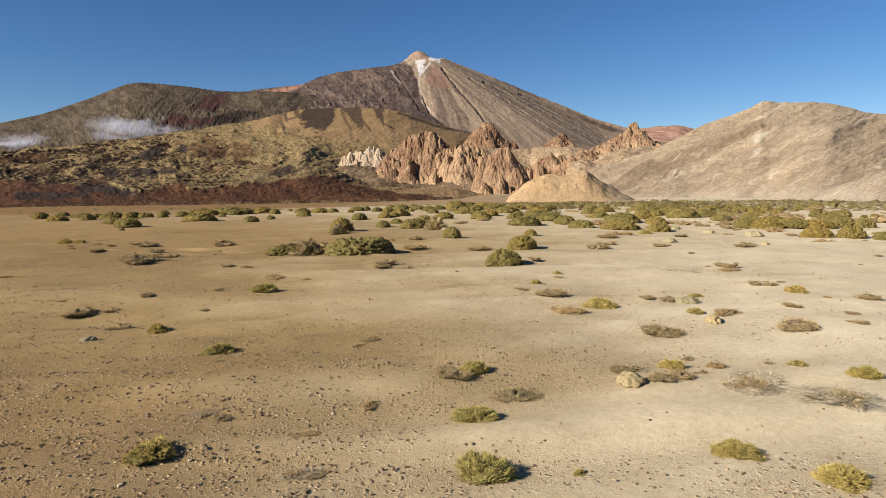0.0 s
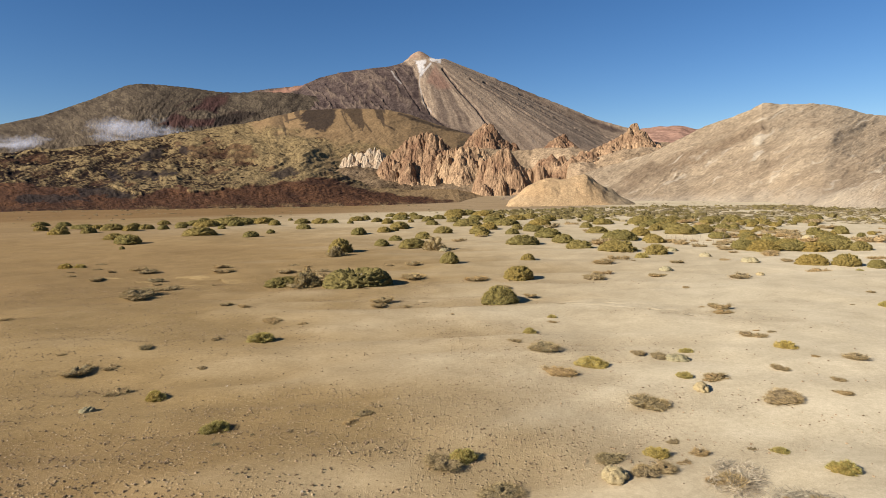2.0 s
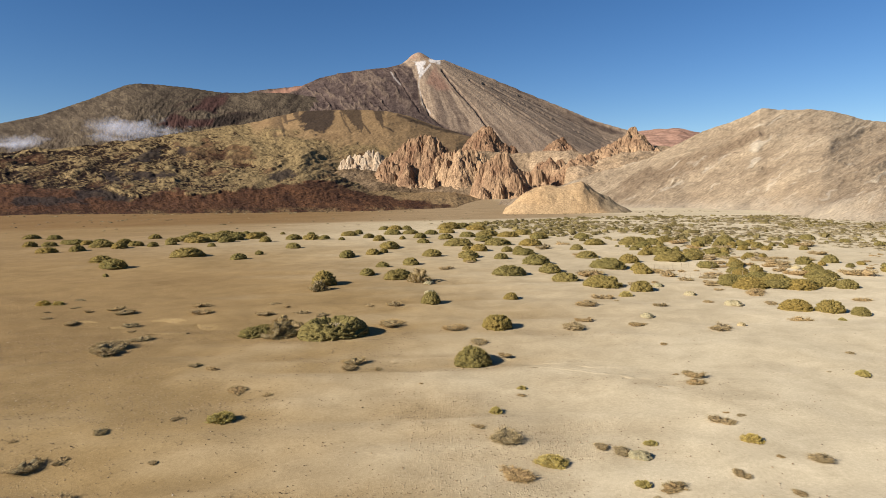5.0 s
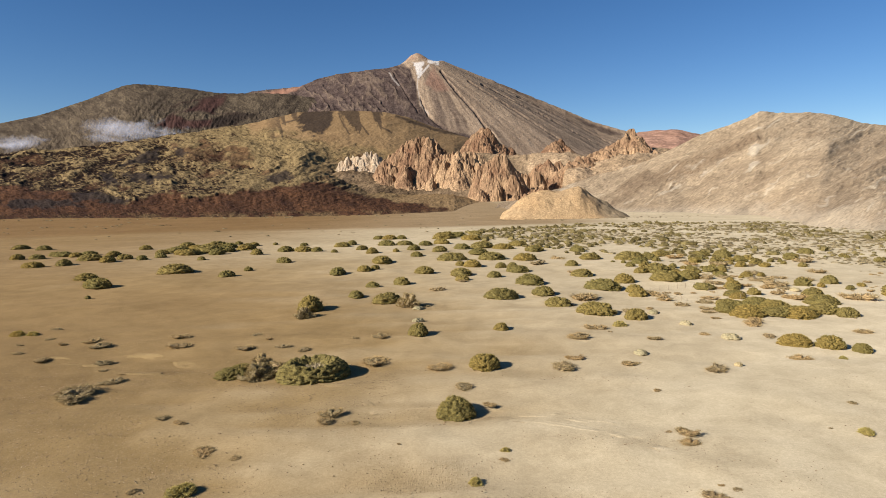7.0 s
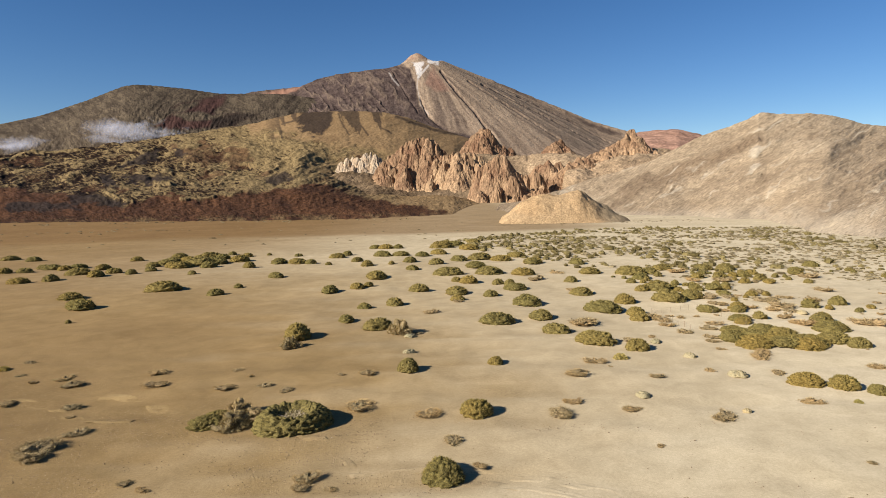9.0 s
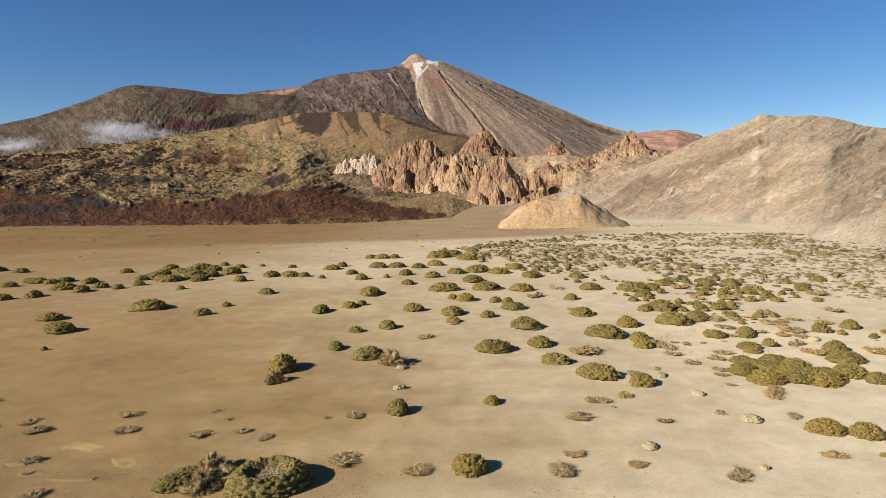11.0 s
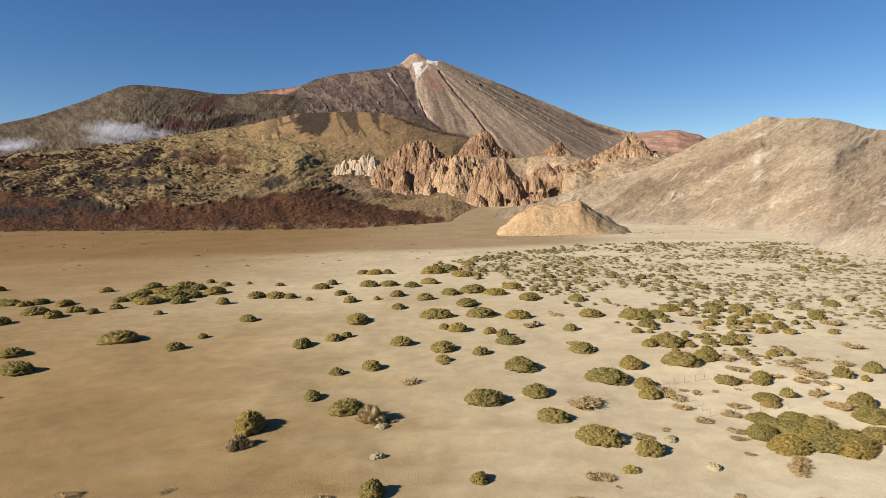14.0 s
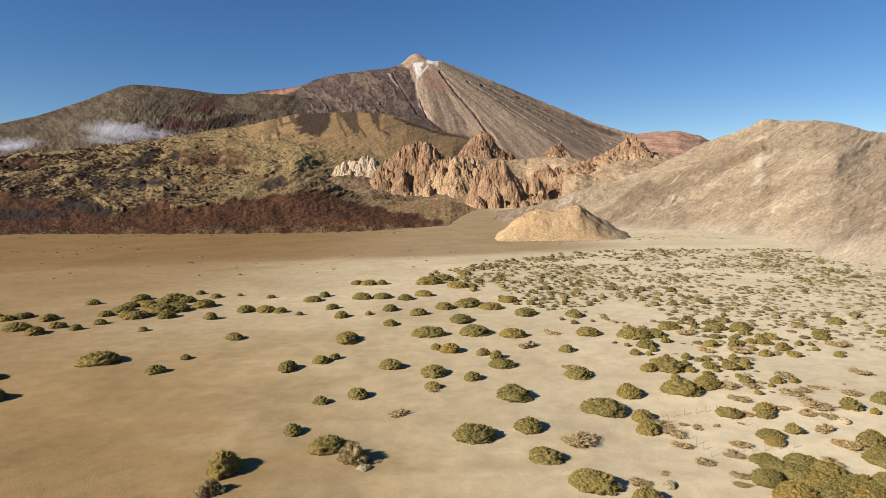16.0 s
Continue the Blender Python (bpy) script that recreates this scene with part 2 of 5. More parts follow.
SOIL = soil_mat()
CONE = cone_mat()
OLD_CONE = earth("weathered_lava_slope", (0.028, 0.020, 0.015), (0.096, 0.073, 0.048), (0.058, 0.029, 0.022), 30, 0.35, (0.5, 1.1, 1), (0.36, 0.64), slant=24, speck=10, bold=0.7, on_slope=True)
LAVA = lava_mat()
HILL = earth("dry_hillside", (0.208, 0.148, 0.092), (0.375, 0.288, 0.185), (0.49, 0.415, 0.295), 7, 0.07, (0.3, 1.3, 1), (0.15, 0.85), slant=-28, speck=2.0, bold=0.5, on_slope=True)
RIDGE = earth("ridge_rubble", (0.125, 0.084, 0.047), (0.345, 0.245, 0.148), (0.46, 0.37, 0.24), 13, 0.3, (0.6, 1.2, 1), (0.25, 0.75), slant=-25, speck=3.6, bold=0.8, on_slope=True)
ROCK = earth("weathered_rock", (0.168, 0.092, 0.053), (0.352, 0.234, 0.134), (0.53, 0.455, 0.335), 9, 0.4, (1, 1, 0.22), (0.32, 0.68), speck=2.6, bold=0.75)
MOUND = earth("mound_gravel", (0.365, 0.235, 0.118), (0.435, 0.305, 0.168), (0.23, 0.175, 0.105), 5, 0.25, (1, 1, 0.6), (0.15, 0.85), speck=0.9, bold=0.5)
RED = earth("red_cinder", (0.285, 0.160, 0.108), (0.385, 0.230, 0.160), (0.5, 0.3, 0.2), 60, 0.15, speck=12, bold=0.5)
BROOM = plant_mat("broom_foliage", (0.132, 0.102, 0.031), (0.380, 0.294, 0.096))
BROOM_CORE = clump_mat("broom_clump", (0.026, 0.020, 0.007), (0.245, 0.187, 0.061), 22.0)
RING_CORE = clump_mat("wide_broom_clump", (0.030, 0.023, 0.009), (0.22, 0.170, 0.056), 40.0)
TWIGGY = plant_mat("brown_broom_twigs", (0.185, 0.133, 0.058), (0.41, 0.310, 0.145))
TUSSOCK_CORE = clump_mat("tussock_clump", (0.12, 0.09, 0.032), (0.34, 0.265, 0.09), 16.0)
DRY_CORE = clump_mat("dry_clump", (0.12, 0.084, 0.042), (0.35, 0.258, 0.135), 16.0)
CUSHION_CORE = clump_mat("cushion_clump", (0.20, 0.158, 0.082), (0.43, 0.350, 0.198), 26.0)
DRY = plant_mat("dry_twigs", (0.205, 0.145, 0.070), (0.46, 0.342, 0.175))
STRAW = plant_mat("tussock_blades", (0.24, 0.188, 0.052), (0.50, 0.41, 0.142))
DEAD = plant_mat("bleached_wood", (0.23, 0.182, 0.122), (0.48, 0.40, 0.29))
CUSHION = plant_mat("cushion_leaves", (0.32, 0.262, 0.140), (0.52, 0.440, 0.262))
STONE = earth("loose_stone", (0.125, 0.082, 0.046), (0.37, 0.265, 0.155), (0.5, 0.4, 0.27), 0.3, 0.05)


# ---- building helpers ----
def mesh_object(name, verts, faces, mat, parent=None, label="", smooth=True, **layers):
    me = bpy.data.meshes.new(name)
    verts, faces = np.asarray(verts, np.float32).reshape(-1, 3), np.asarray(faces, np.int32)
    me.vertices.add(len(verts))
    me.vertices.foreach_set("co", verts.ravel())
    k = faces.shape[1]
    me.loops.add(faces.size)
    me.loops.foreach_set("vertex_index", faces.ravel())
    me.polygons.add(len(faces))
    me.polygons.foreach_set("loop_start", np.arange(0, faces.size, k, dtype=np.int32))
    me.polygons.foreach_set("use_smooth", np.full(len(faces), smooth))
    for key, values in layers.items():
        layer = me.attributes.new(key, "FLOAT", "POINT")
        layer.data.foreach_set("value", np.broadcast_to(np.asarray(values, np.float32), (len(verts),)).copy())
    me.update(calc_edges=True)
    me.materials.append(mat)
    ob = new(name, me)
    ob.parent = parent
    if label:
        ob["label"] = label
    return ob


def grid_faces(n, m):
    i = (np.arange(n - 1)[:, None] * m + np.arange(m - 1)[None]).ravel()
    return np.stack([i, i + m, i + m + 1, i + 1], 1)


def fan_grid(azimuths, ranges):
    """Plan points on rays from the plain's viewpoint: x, y arrays."""
    a, r = np.meshgrid(np.radians(azimuths), ranges, indexing="ij")
    return r * np.sin(a), 20 + r * np.cos(a), r, np.degrees(a)


# ---- the plain ----
def swell(x, y):
    """Long soft ridges of silt, slantwise across the plain."""
    bow = 2.5 * fbm(x / 16, y / 16, 0, 47, 2)
    return fbm((0.82 * y - 0.57 * x + bow) / 4.2, (0.57 * y + 0.82 * x) / 19, 0, 46, 3, 0.45, True)


def ground_z(x, y):
    x, y = np.asarray(x, float), np.asarray(y, float)
    far = np.hypot(x, y)
    z = -3.5 * ramp(140, 480, far)
    near = 1 - ramp(120, 300, far)
    z = z + near * 0.25 * fbm((x + 0.5 * y) / 22, (y - 0.12 * x) / 3.4, 0, 6, 3, 0.5, True)
    z = z + near * 0.13 * swell(x, y) * ramp(75, 35, y)
    z = z + near * (0.2 * fbm(x / 14, y / 9, 0, 5, 3) + 0.12 * fbm(x / 3.2 + 0.4 * y / 3, y / 1.5, 0, 8, 4))
    return z


def ground_tone(x, y):
    """How pale and sandy the soil is, and where silt has run."""
    wob = fbm(x / 60, y / 40, 0, 3, 4)
    tone = ramp(-14 - 0.2 * y - 0.45 * np.maximum(y - 80, 0), 8 + 0.35 * y + 0.28 * np.clip(y - 40, 0, 60), x + (4 + 0.10 * y) * wob + 3 * fbm(x / 9, y / 5, 0, 31, 4))
    tone = tone + 0.11 * fbm((x + 0.4 * y) / 9, (y - 0.25 * x) / 2.6, 0, 35, 4) * ramp(140, 60, y)
    # long low drifts
    tone = tone + 0.07 * fbm((x + 0.5 * y) / 22, (y - 0.12 * x) / 3.4, 0, 6, 3, 0.5, True) * ramp(160, 80, y)
    tone = np.maximum(tone, 0.72 * ramp(100, 220, y + 30 * wob) * ramp(-150, 0, x))
    run = ramp(0.55, 0.85, fbm(x / 30 + 0.3 * wob, y / 8, 0, 12, 3, 0.5, True))
    # soil tone also corrects brightness: darker belt, lighter nearest ground
    tone = tone + 0.07 * swell(x, y) * ramp(75, 35, y) - 0.22 * belt(x, y) + 0.2 * ramp(26, 20, y)
    return np.clip(tone + 0.10 * run, 0, 1), run, wob


def belt(x, y):
    """A darker, stonier belt added on the near plain to lower its brightness."""
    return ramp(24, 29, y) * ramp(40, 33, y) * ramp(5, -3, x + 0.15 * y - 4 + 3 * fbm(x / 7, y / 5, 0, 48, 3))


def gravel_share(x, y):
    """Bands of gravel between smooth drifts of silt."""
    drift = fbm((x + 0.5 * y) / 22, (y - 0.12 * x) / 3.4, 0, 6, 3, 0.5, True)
    return np.clip(0.45 + 1.5 * fbm(x / 9, y / 4.5, 0, 44, 4) - 0.45 * drift - 0.55 * swell(x, y) * ramp(75, 35, y) + 0.35 * belt(x, y) - 0.022 * x + 0.4 * ramp(-1, -9, x) * ramp(34, 22, y), 0.0, 1)


def spaced(start, step, grow, end):
    out = [start]
    while out[-1] < end:
        out.append(out[-1] + step)
        step *= grow
    return out


def build_ground():
    right = spaced(0, 0.45, 1.028, 5200)
    xs = np.array([-v for v in right[:0:-1]] + right)
    back = spaced(0, 0.8, 1.15, 1500)
    ys = np.array([-v for v in back[:0:-1]] + spaced(0, 0.4, 1.017, 5200))
    x, y = np.meshgrid(xs, ys, indexing="ij")
    z = ground_z(x, y)
    tone, run, wob = ground_tone(x, y)
    edge = 318 + 0.34 * x + 0.0012 * x * np.abs(x) * 0.3 + 14 * wob
    pale = ramp(-14, 26 + 60 * ramp(-20, -200, x), y - edge) * (1 - 0.85 * ramp(60, 130, x)) * (1 - 0.3 * ramp(-130, 0, x))
    gravel = gravel_share(x, y) * (1 - ramp(70, 140, y))
    pale = np.maximum(pale, 0.5 * ramp(-16, -95, x + 14 * wob) * ramp(40, 130, y))
    pale = np.maximum(pale, 0.45 * ramp(-4, -42, x + 14 * wob) * ramp(42, 64, y) * ramp(150, 100, y))
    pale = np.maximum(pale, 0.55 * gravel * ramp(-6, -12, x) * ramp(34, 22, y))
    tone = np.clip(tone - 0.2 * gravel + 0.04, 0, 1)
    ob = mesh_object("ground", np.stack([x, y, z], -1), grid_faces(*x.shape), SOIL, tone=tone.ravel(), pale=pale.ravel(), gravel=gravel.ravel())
    tagged(ob, "sandy tan volcanic desert plain with gravel and pale runnels", "ground", kind="structure")


build_ground()


# ---- mountains and hills round the plain ----
def knots(text):
    return np.array([[float(v) for v in p.split(",")] for p in text.split()]).T


def line_gap(b, e, text):
    """Distance of the points b, e from a line through knots."""
    px, pz = knots(text)
    gap = np.full(np.shape(b), 1e9)
    for x0, z0, x1, z1 in zip(px, pz, px[1:], pz[1:]):
        dx, dz = x1 - x0, z1 - z0
        k = np.clip(((b - x0) * dx + (e - z0) * dz) / (dx * dx + dz * dz), 0, 1)
        gap = np.minimum(gap, np.hypot(b - x0 - k * dx, e - z0 - k * dz))
    return gap


def within(b, e, text):
    """How far the points b, e lie inside (+) or outside (-) an outline through knots."""
    px, pz = knots(text)
    odd = np.zeros(np.shape(b), bool)
    for x0, z0, x1, z1 in zip(px, pz, np.roll(px, -1), np.roll(pz, -1)):
        odd ^= ((z0 > e) != (z1 > e)) & (b < (x1 - x0) * (e - z0) / (z1 - z0 + 1e-9) + x0)
    first = text.split()[0]
    return np.where(odd, 1, -1) * line_gap(b, e, text + " " + first)


def bearings(x, y, z):
    """Bearing and rise of places from the middle of the plain, in thousandths."""
    return 1000 * x / (y - 20), 1000 * (z - 15) / (y - 20)


def build_volcano():
    px, pz = knots("-2600,420 -1553,690 -1389,749 -1144,769 -1022,784 -899,834 -736,867 -533,888 -370,906 -309,921 -262,950 -230,980 -200,996 -179,1002 "
                   "-156,995 -126,976 -99,957 -54,945 2,949 75,920 195,871 357,806 478,756 681,670 885,588 1089,501 1294,442 1499,383 2100,230")
    cx, cy = -179, 4500
    x, y, r, a = fan_grid(np.linspace(-20, 21.5, 700), np.linspace(2250, 4980, 170))
    d, phi = np.hypot(x - cx, (y - cy) * 0.85), np.arctan2(y - cy, x - cx)
    w = 0.5 + 0.5 * np.cos(phi)
    z = w * np.interp(cx + d, px, pz) + (1 - w) * np.interp(cx - d, px, pz)
    front = np.clip(-np.sin(phi), 0, 1) ** 0.6
    z -= front * np.clip(d - 70, 0, 1900) * 0.30
    b, e = bearings(x, y, z)
    off = np.degrees(phi) + 90
    bend = off + 3 * fbm(x / 500, y / 500, 0, 19, 3)
    east = ramp(-12, 14, off)
    # broken lava ribs on the dark flank, long straight gullies in the scree
    rag = fbm(b / 9, e / 7, 0, 83, 4)
    rib = fbm((b + 0.9 * e + 5 * rag) / 11, (e - 0.8 * b) / 34, 0, 22, 5, 0.58, True)
    knob = fbm(b / 7, e / 5, 0, 23, 4, 0.6, True)
    rill = fbm(bend / 5, d / 1500, 0, 21, 4, 0.5, True)
    far = ramp(60, 500, d)
    z += far * ((1 - east) * (9 * (rib - 0.3) + 4 * knob) + east * 2.8 * (rill - 0.3) + 3 * fbm(x / 40, y / 60, 0, 4, 4, 0.6))
    flow = within(b + 2.5 * rag, e + 2.5 * rag, "-330,150 -300,178 -180,200 -66,203 -52,196 -43,172 -37,142 -24,122 10,96 60,86 20,70 -330,70")
    tone = 1 - ramp(-2.5, 3.5, flow)
    # crests of the lava ribs are lightened, a painted highlight on the dark flank
    tone = tone * (0.82 + 0.45 * fbm(bend / 4, d / 900, 0, 15, 4)) + (1 - east) * 0.22 * ramp(0.25, 0.6, rib)
    tone = np.maximum(tone, ramp(30, -45, d - 118) * 0.85)
    tone = np.clip(tone - 0.35 * ramp(0.4, 0.75, fbm(bend / 2.6, d / 1300, 0, 71, 3, 0.5, True)) * east * ramp(120, 400, d), 0, 1)
    # single dark gullies, and the dark rim along the far flank
    for line, wide in (("-3,192 12,171 30,150 48,131 70,100 86,84", 2.4), ("-36,150 -25,123 -8,108 8,96", 1.5), ("62,170 161,120 262,67", 1.6), ("40,176 110,132 190,80", 1.2), ("120,150 200,112 270,74", 1.3), ("-80,192 -66,168 -52,146 -40,126", 1.2)):
        cut = ramp(wide, wide * 0.3, line_gap(b + 1.6 * rag, e, line) + 0.5 * rag)
        tone = tone * (1 - 0.85 * cut)
        z -= 9 * cut
    tone = tone * (1 - 0.8 * ramp(-1, 3, within(b + 2 * rag, e + 2 * rag, "190,128 243,106 290,90 290,84 262,88 225,105")))
    rust = 0.55 * ramp(-3, 4, within(b + 2 * rag, e + 2 * rag, "-15,200 -30,172 -10,160 14,160"))
    rust = np.maximum(rust, 0.9 * ramp(-1.5, 2, within(b + 2 * rag, e + 2 * rag, "-305,150 -288,160 -242,169 -222,174 -236,163 -262,156 -285,150")))
    rust = np.maximum(rust, 0.5 * ramp(20, -40, d - 110) * ramp(0.0, 0.5, rag + 0.3))
    # the white throat below the summit, its shoulder and the vein that runs out of it
    s, h = x * 4480 / (y - 20), 1002 - z * 4480 / (y - 20)
    ragged = fbm(x / 45, z / 30, 0, 83, 4)
    throat = ramp(-3, 8, 47 - 0.36 * (h - 60) - np.abs(s + 170 + 18 * ragged)) * ramp(58, 72, h + 16 * ragged)
    shoulder = ramp(-4, 8, 40 - np.abs(s + 64 + 14 * ragged)) * ramp(38, 50, h + 14 * ragged) * ramp(6, -8, h - 78 - 0.3 * (s + 64) - 22 * ragged)
    shoulder = np.maximum(shoulder, 0.8 * ramp(2.2, 0.8, line_gap(b, e, "-22,201 -32,190 -38,182")))
    vein = 0.42 * ramp(1.2, 0.4, line_gap(b + 1.2 * rag, e, "-40,182 -41,165 -37,150 -34,138 -22,124")) * ramp(-0.5, 0.2, rag + 0.3)
    vein = np.maximum(vein, 0.35 * ramp(1.2, 0.4, line_gap(b + 1.5 * rag, e, "-86,190 -78,178 -70,170")))
    pale = np.clip(np.maximum(np.maximum(throat, shoulder), vein), 0, 1)
    ob = mesh_object("volcano", np.stack([x, y, z], -1), grid_faces(*x.shape), CONE, tone=tone.ravel(), pale=pale.ravel(), rust=rust.ravel(), across=(bend * 8).ravel(), down=d.ravel())
    tagged(ob, "tall brown volcanic cone with dark lava flank and white streak below its summit", "volcano", kind="structure")


def build_old_peak():
    px, pz = knots("-3700,300 -2766,478 -2550,517 -2406,557 -2226,613 -2045,680 -1991,697 -1920,706 -1798,698 -1588,674 -1413,645 -1308,640 -1167,640 -992,634 -782,604 -600,545 -450,470 -300,390")
    x, y, r, a = fan_grid(np.linspace(-40, -8, 560), np.linspace(2250, 4960, 170))
    s = x * 3880 / (y - 20)
    crest = np.interp(s, px, pz)
    drop = np.where(y < 3900, (3900 - y) * 0.24, (y - 3900) * 0.5)
    z = crest * np.clip(y / 3900, 0.5, 1) - drop
    b, e = bearings(x, y, z)
    rag = fbm(b / 10, e / 6, 0, 61, 4)
    gully = fbm((b - 0.9 * e + 6 * rag) / 10, (b + e) / 60, 0, 64, 5, 0.58, True)
    z += (14 * fbm(x / 260, y / 260, 0, 61, 4) + 9 * (gully - 0.2) + 5 * fbm(b / 5, e / 4, 0, 63, 4, 0.6, True)) * ramp(0, 300, drop + 60)
    tone = np.clip(0.6 + 0.4 * rag + 0.35 * gully, 0, 1)
    swirl = 5 * fbm(b / 22, e / 12, 0, 70, 4)
    red = ramp(-3, 4, within(b + swirl, e + 1.2 * swirl, "-470,108 -445,124 -400,140 -385,157 -346,158 -352,148 -372,134 -366,127 -330,128 -335,112"))
    red = np.maximum(red, 0.6 * ramp(2.2, 0.8, np.abs(e - 150 - 0.25 * (b + 400) + 1.5 * swirl)) * ramp(-470, -400, b) * ramp(-300, -330, b))
    tone = np.where(red > 0.2, 0.5 * tone, tone)
    for patch in ("-345,156 -300,156 -286,148 -300,134 -342,138", "-440,128 -410,133 -350,128 -330,120 -420,118"):
        grow = ramp(-2, 3, within(b + swirl, e + 0.6 * swirl, patch))
        tone, red = np.maximum(tone, 1.25 * grow * (0.8 + 0.4 * gully)), red * (1 - grow)
    dark = ramp(-2, 2, within(b + swirl, e + 0.6 * swirl, "-372,123 -330,130 -296,129 -330,116 -348,104 -376,108"))
    tone = tone * (1 - 0.9 * dark)
    ob = mesh_object("old_volcano", np.stack([x, y, z], -1), grid_faces(*x.shape), OLD_CONE, tone=tone.ravel(), pale=(red * (1 - dark)).ravel(), across=s.ravel(), down=(crest - drop).ravel())
    tagged(ob, "broad olive-brown shoulder peak beside the tall volcano", "mountain", kind="structure")


def build_lava_field():
    px, pz = knots("-2700,225 -1841,249 -1605,260 -1368,270 -1131,286 -918,302 -776,320 -612,350 -425,353 -238,344 -145,320 -52,285 60,250 150,215 229,178 420,110 700,60 1500,20")
    az = np.linspace(-39, 12, 700)
    rr = np.concatenate([np.linspace(430, 900, 90), np.linspace(906, 2650, 200)])
    x, y, r, a = fan_grid(az, rr)
    s = x * 2580 / (y - 20)
    crest = np.interp(s, px, pz)
    foot = np.interp(a, [-46, -34, -24, -14, -7, 1, 3.5, 10, 20], [500, 560, 540, 530, 545, 610, 1100, 1350, 1400]) + 14 * fbm(a * 2.2, r / 90, 0, 33, 3)
    u = np.clip((y - foot) / (2600 - foot), -0.2, 1.2)
    z = -3.4 + 17 * ramp(0, 0.2, u) + (crest - 14) * np.clip(u - 0.1, 0, 2) / 0.9 * (0.18 + 0.82 * np.clip(u, 0, 1))
    z = -3.4 + (z + 3.4) * (1 - 0.72 * ramp(-14, -5, a) * ramp(1900, 1300, y))
    z = np.where(u < 0, -3.4 - 40 * -u, z)
    bare = z.copy()
    b, e = bearings(x, y, bare)
    rag = fbm(b / 16, e / 7, 0, 66, 4)
    wave = 9 * fbm(b / 60, e / 24, 0, 54, 3)
    chip = fbm(b / 6, e / 4, 0, 69, 4, 0.6)
    # flow ridges lie across the slope and waver; the slopes towards the towers are smooth ash
    edge = np.interp(b, [-700, -420, -330, -311, -239, -166, -100, 0, 100], [190, 150, 112, 102, 92, 79, 66, 58, 55])
    ash = ramp(-7, 8, e - edge + 14 * rag)
    ash = np.maximum(ash, 0.8 * ramp(-150, -40, b + 40 * rag))
    ash = np.maximum(ash, 0.55 * ramp(-230, -150, b + 50 * rag) * ramp(0.0, 0.4, rag + 0.2))
    smooth = 1 - 0.75 * ash
    flow = fbm((e - 0.16 * b + wave) / 7.5, (b + 2 * wave) / 42, 0, 52, 5, 0.58, True)
    lumps = fbm(b / 45, e / 18, 0, 50, 4, 0.55)
    high = ramp(0.0, 0.12, u)
    z += high * smooth * (14 * lumps * ramp(0.05, 0.5, u) * ramp(1.2, 0.9, u) + (1.2 + 5 * ramp(0.08, 0.6, u)) * (flow - 0.2)) + 1.3 * fbm(x / 12, y / 12, 0, 58, 3, 0.6, True) * ramp(0, 0.02, u)
    line = np.interp(b, [-741, -713, -658, -622, -593, -565, -528, -510, -483, -447, -401, -347, -292, -256, -220, -183, -128, -73, -17, 20], [15.5, 15, 9, 9, 1, -9, -12, -10, 0, 3, -3, 6, 9, 15, 17, 9, -5, -17, -24, -30])
    rust = ramp(3.5, -2.5, e - line + 7 * rag + 3 * chip)
    rust = rust * (1 - 0.55 * ramp(-25, -33, e + 6 * rag) * ramp(-0.2, 0.3, rag))
    rust = np.maximum(rust, 0.75 * ramp(-8, 4, e - np.interp(b, [-720, -560, -400, -330], [84, 100, 104, 112]) + 10 * rag) * ramp(-300, -360, b) * ramp(0.3, -0.1, rag))
    rust = np.maximum(rust, 0.7 * ramp(0.28, 0.5, fbm(b / 48, (e - 0.15 * b) / 13, 0, 68, 4)) * smooth)
    # tone follows the flow ridges: straw on top, shade painted into the hollows
    tone = np.clip(0.40 + 0.5 * flow + 0.3 * lumps + 0.25 * rag - 0.3 * ramp(-380, -620, b) + 0.4 * ramp(-420, -280, b), 0, 1.1)
    for text in ("-536,47 -495,59 -449,67 -422,76", "-530,12 -484,18 -448,20", "-433,-4 -383,-1 -333,6", "-557,8 -529,-2 -511,-8", "-700,40 -640,52 -585,60", "-720,62 -650,74 -590,76", "-330,52 -280,58 -240,54"):
        streak = ramp(2.6, 0.8, line_gap(b, e + 3 * rag, text))
        tone, rust = np.maximum(tone, 1.1 * streak), rust * (1 - 0.9 * streak)
        z += 2.5 * streak
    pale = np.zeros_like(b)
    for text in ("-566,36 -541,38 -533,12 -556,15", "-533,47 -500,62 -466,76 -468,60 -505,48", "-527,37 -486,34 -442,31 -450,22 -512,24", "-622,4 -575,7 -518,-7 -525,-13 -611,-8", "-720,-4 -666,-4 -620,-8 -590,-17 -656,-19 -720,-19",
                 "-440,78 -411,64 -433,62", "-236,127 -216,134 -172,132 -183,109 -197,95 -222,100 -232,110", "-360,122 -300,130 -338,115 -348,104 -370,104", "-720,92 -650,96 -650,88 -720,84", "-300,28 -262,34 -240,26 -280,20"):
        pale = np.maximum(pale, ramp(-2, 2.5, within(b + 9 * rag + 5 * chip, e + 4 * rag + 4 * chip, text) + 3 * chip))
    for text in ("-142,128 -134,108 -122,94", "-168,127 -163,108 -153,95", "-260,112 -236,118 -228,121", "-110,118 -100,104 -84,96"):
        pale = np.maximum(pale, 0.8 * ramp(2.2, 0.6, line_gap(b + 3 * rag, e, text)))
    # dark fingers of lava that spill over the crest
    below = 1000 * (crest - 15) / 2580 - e
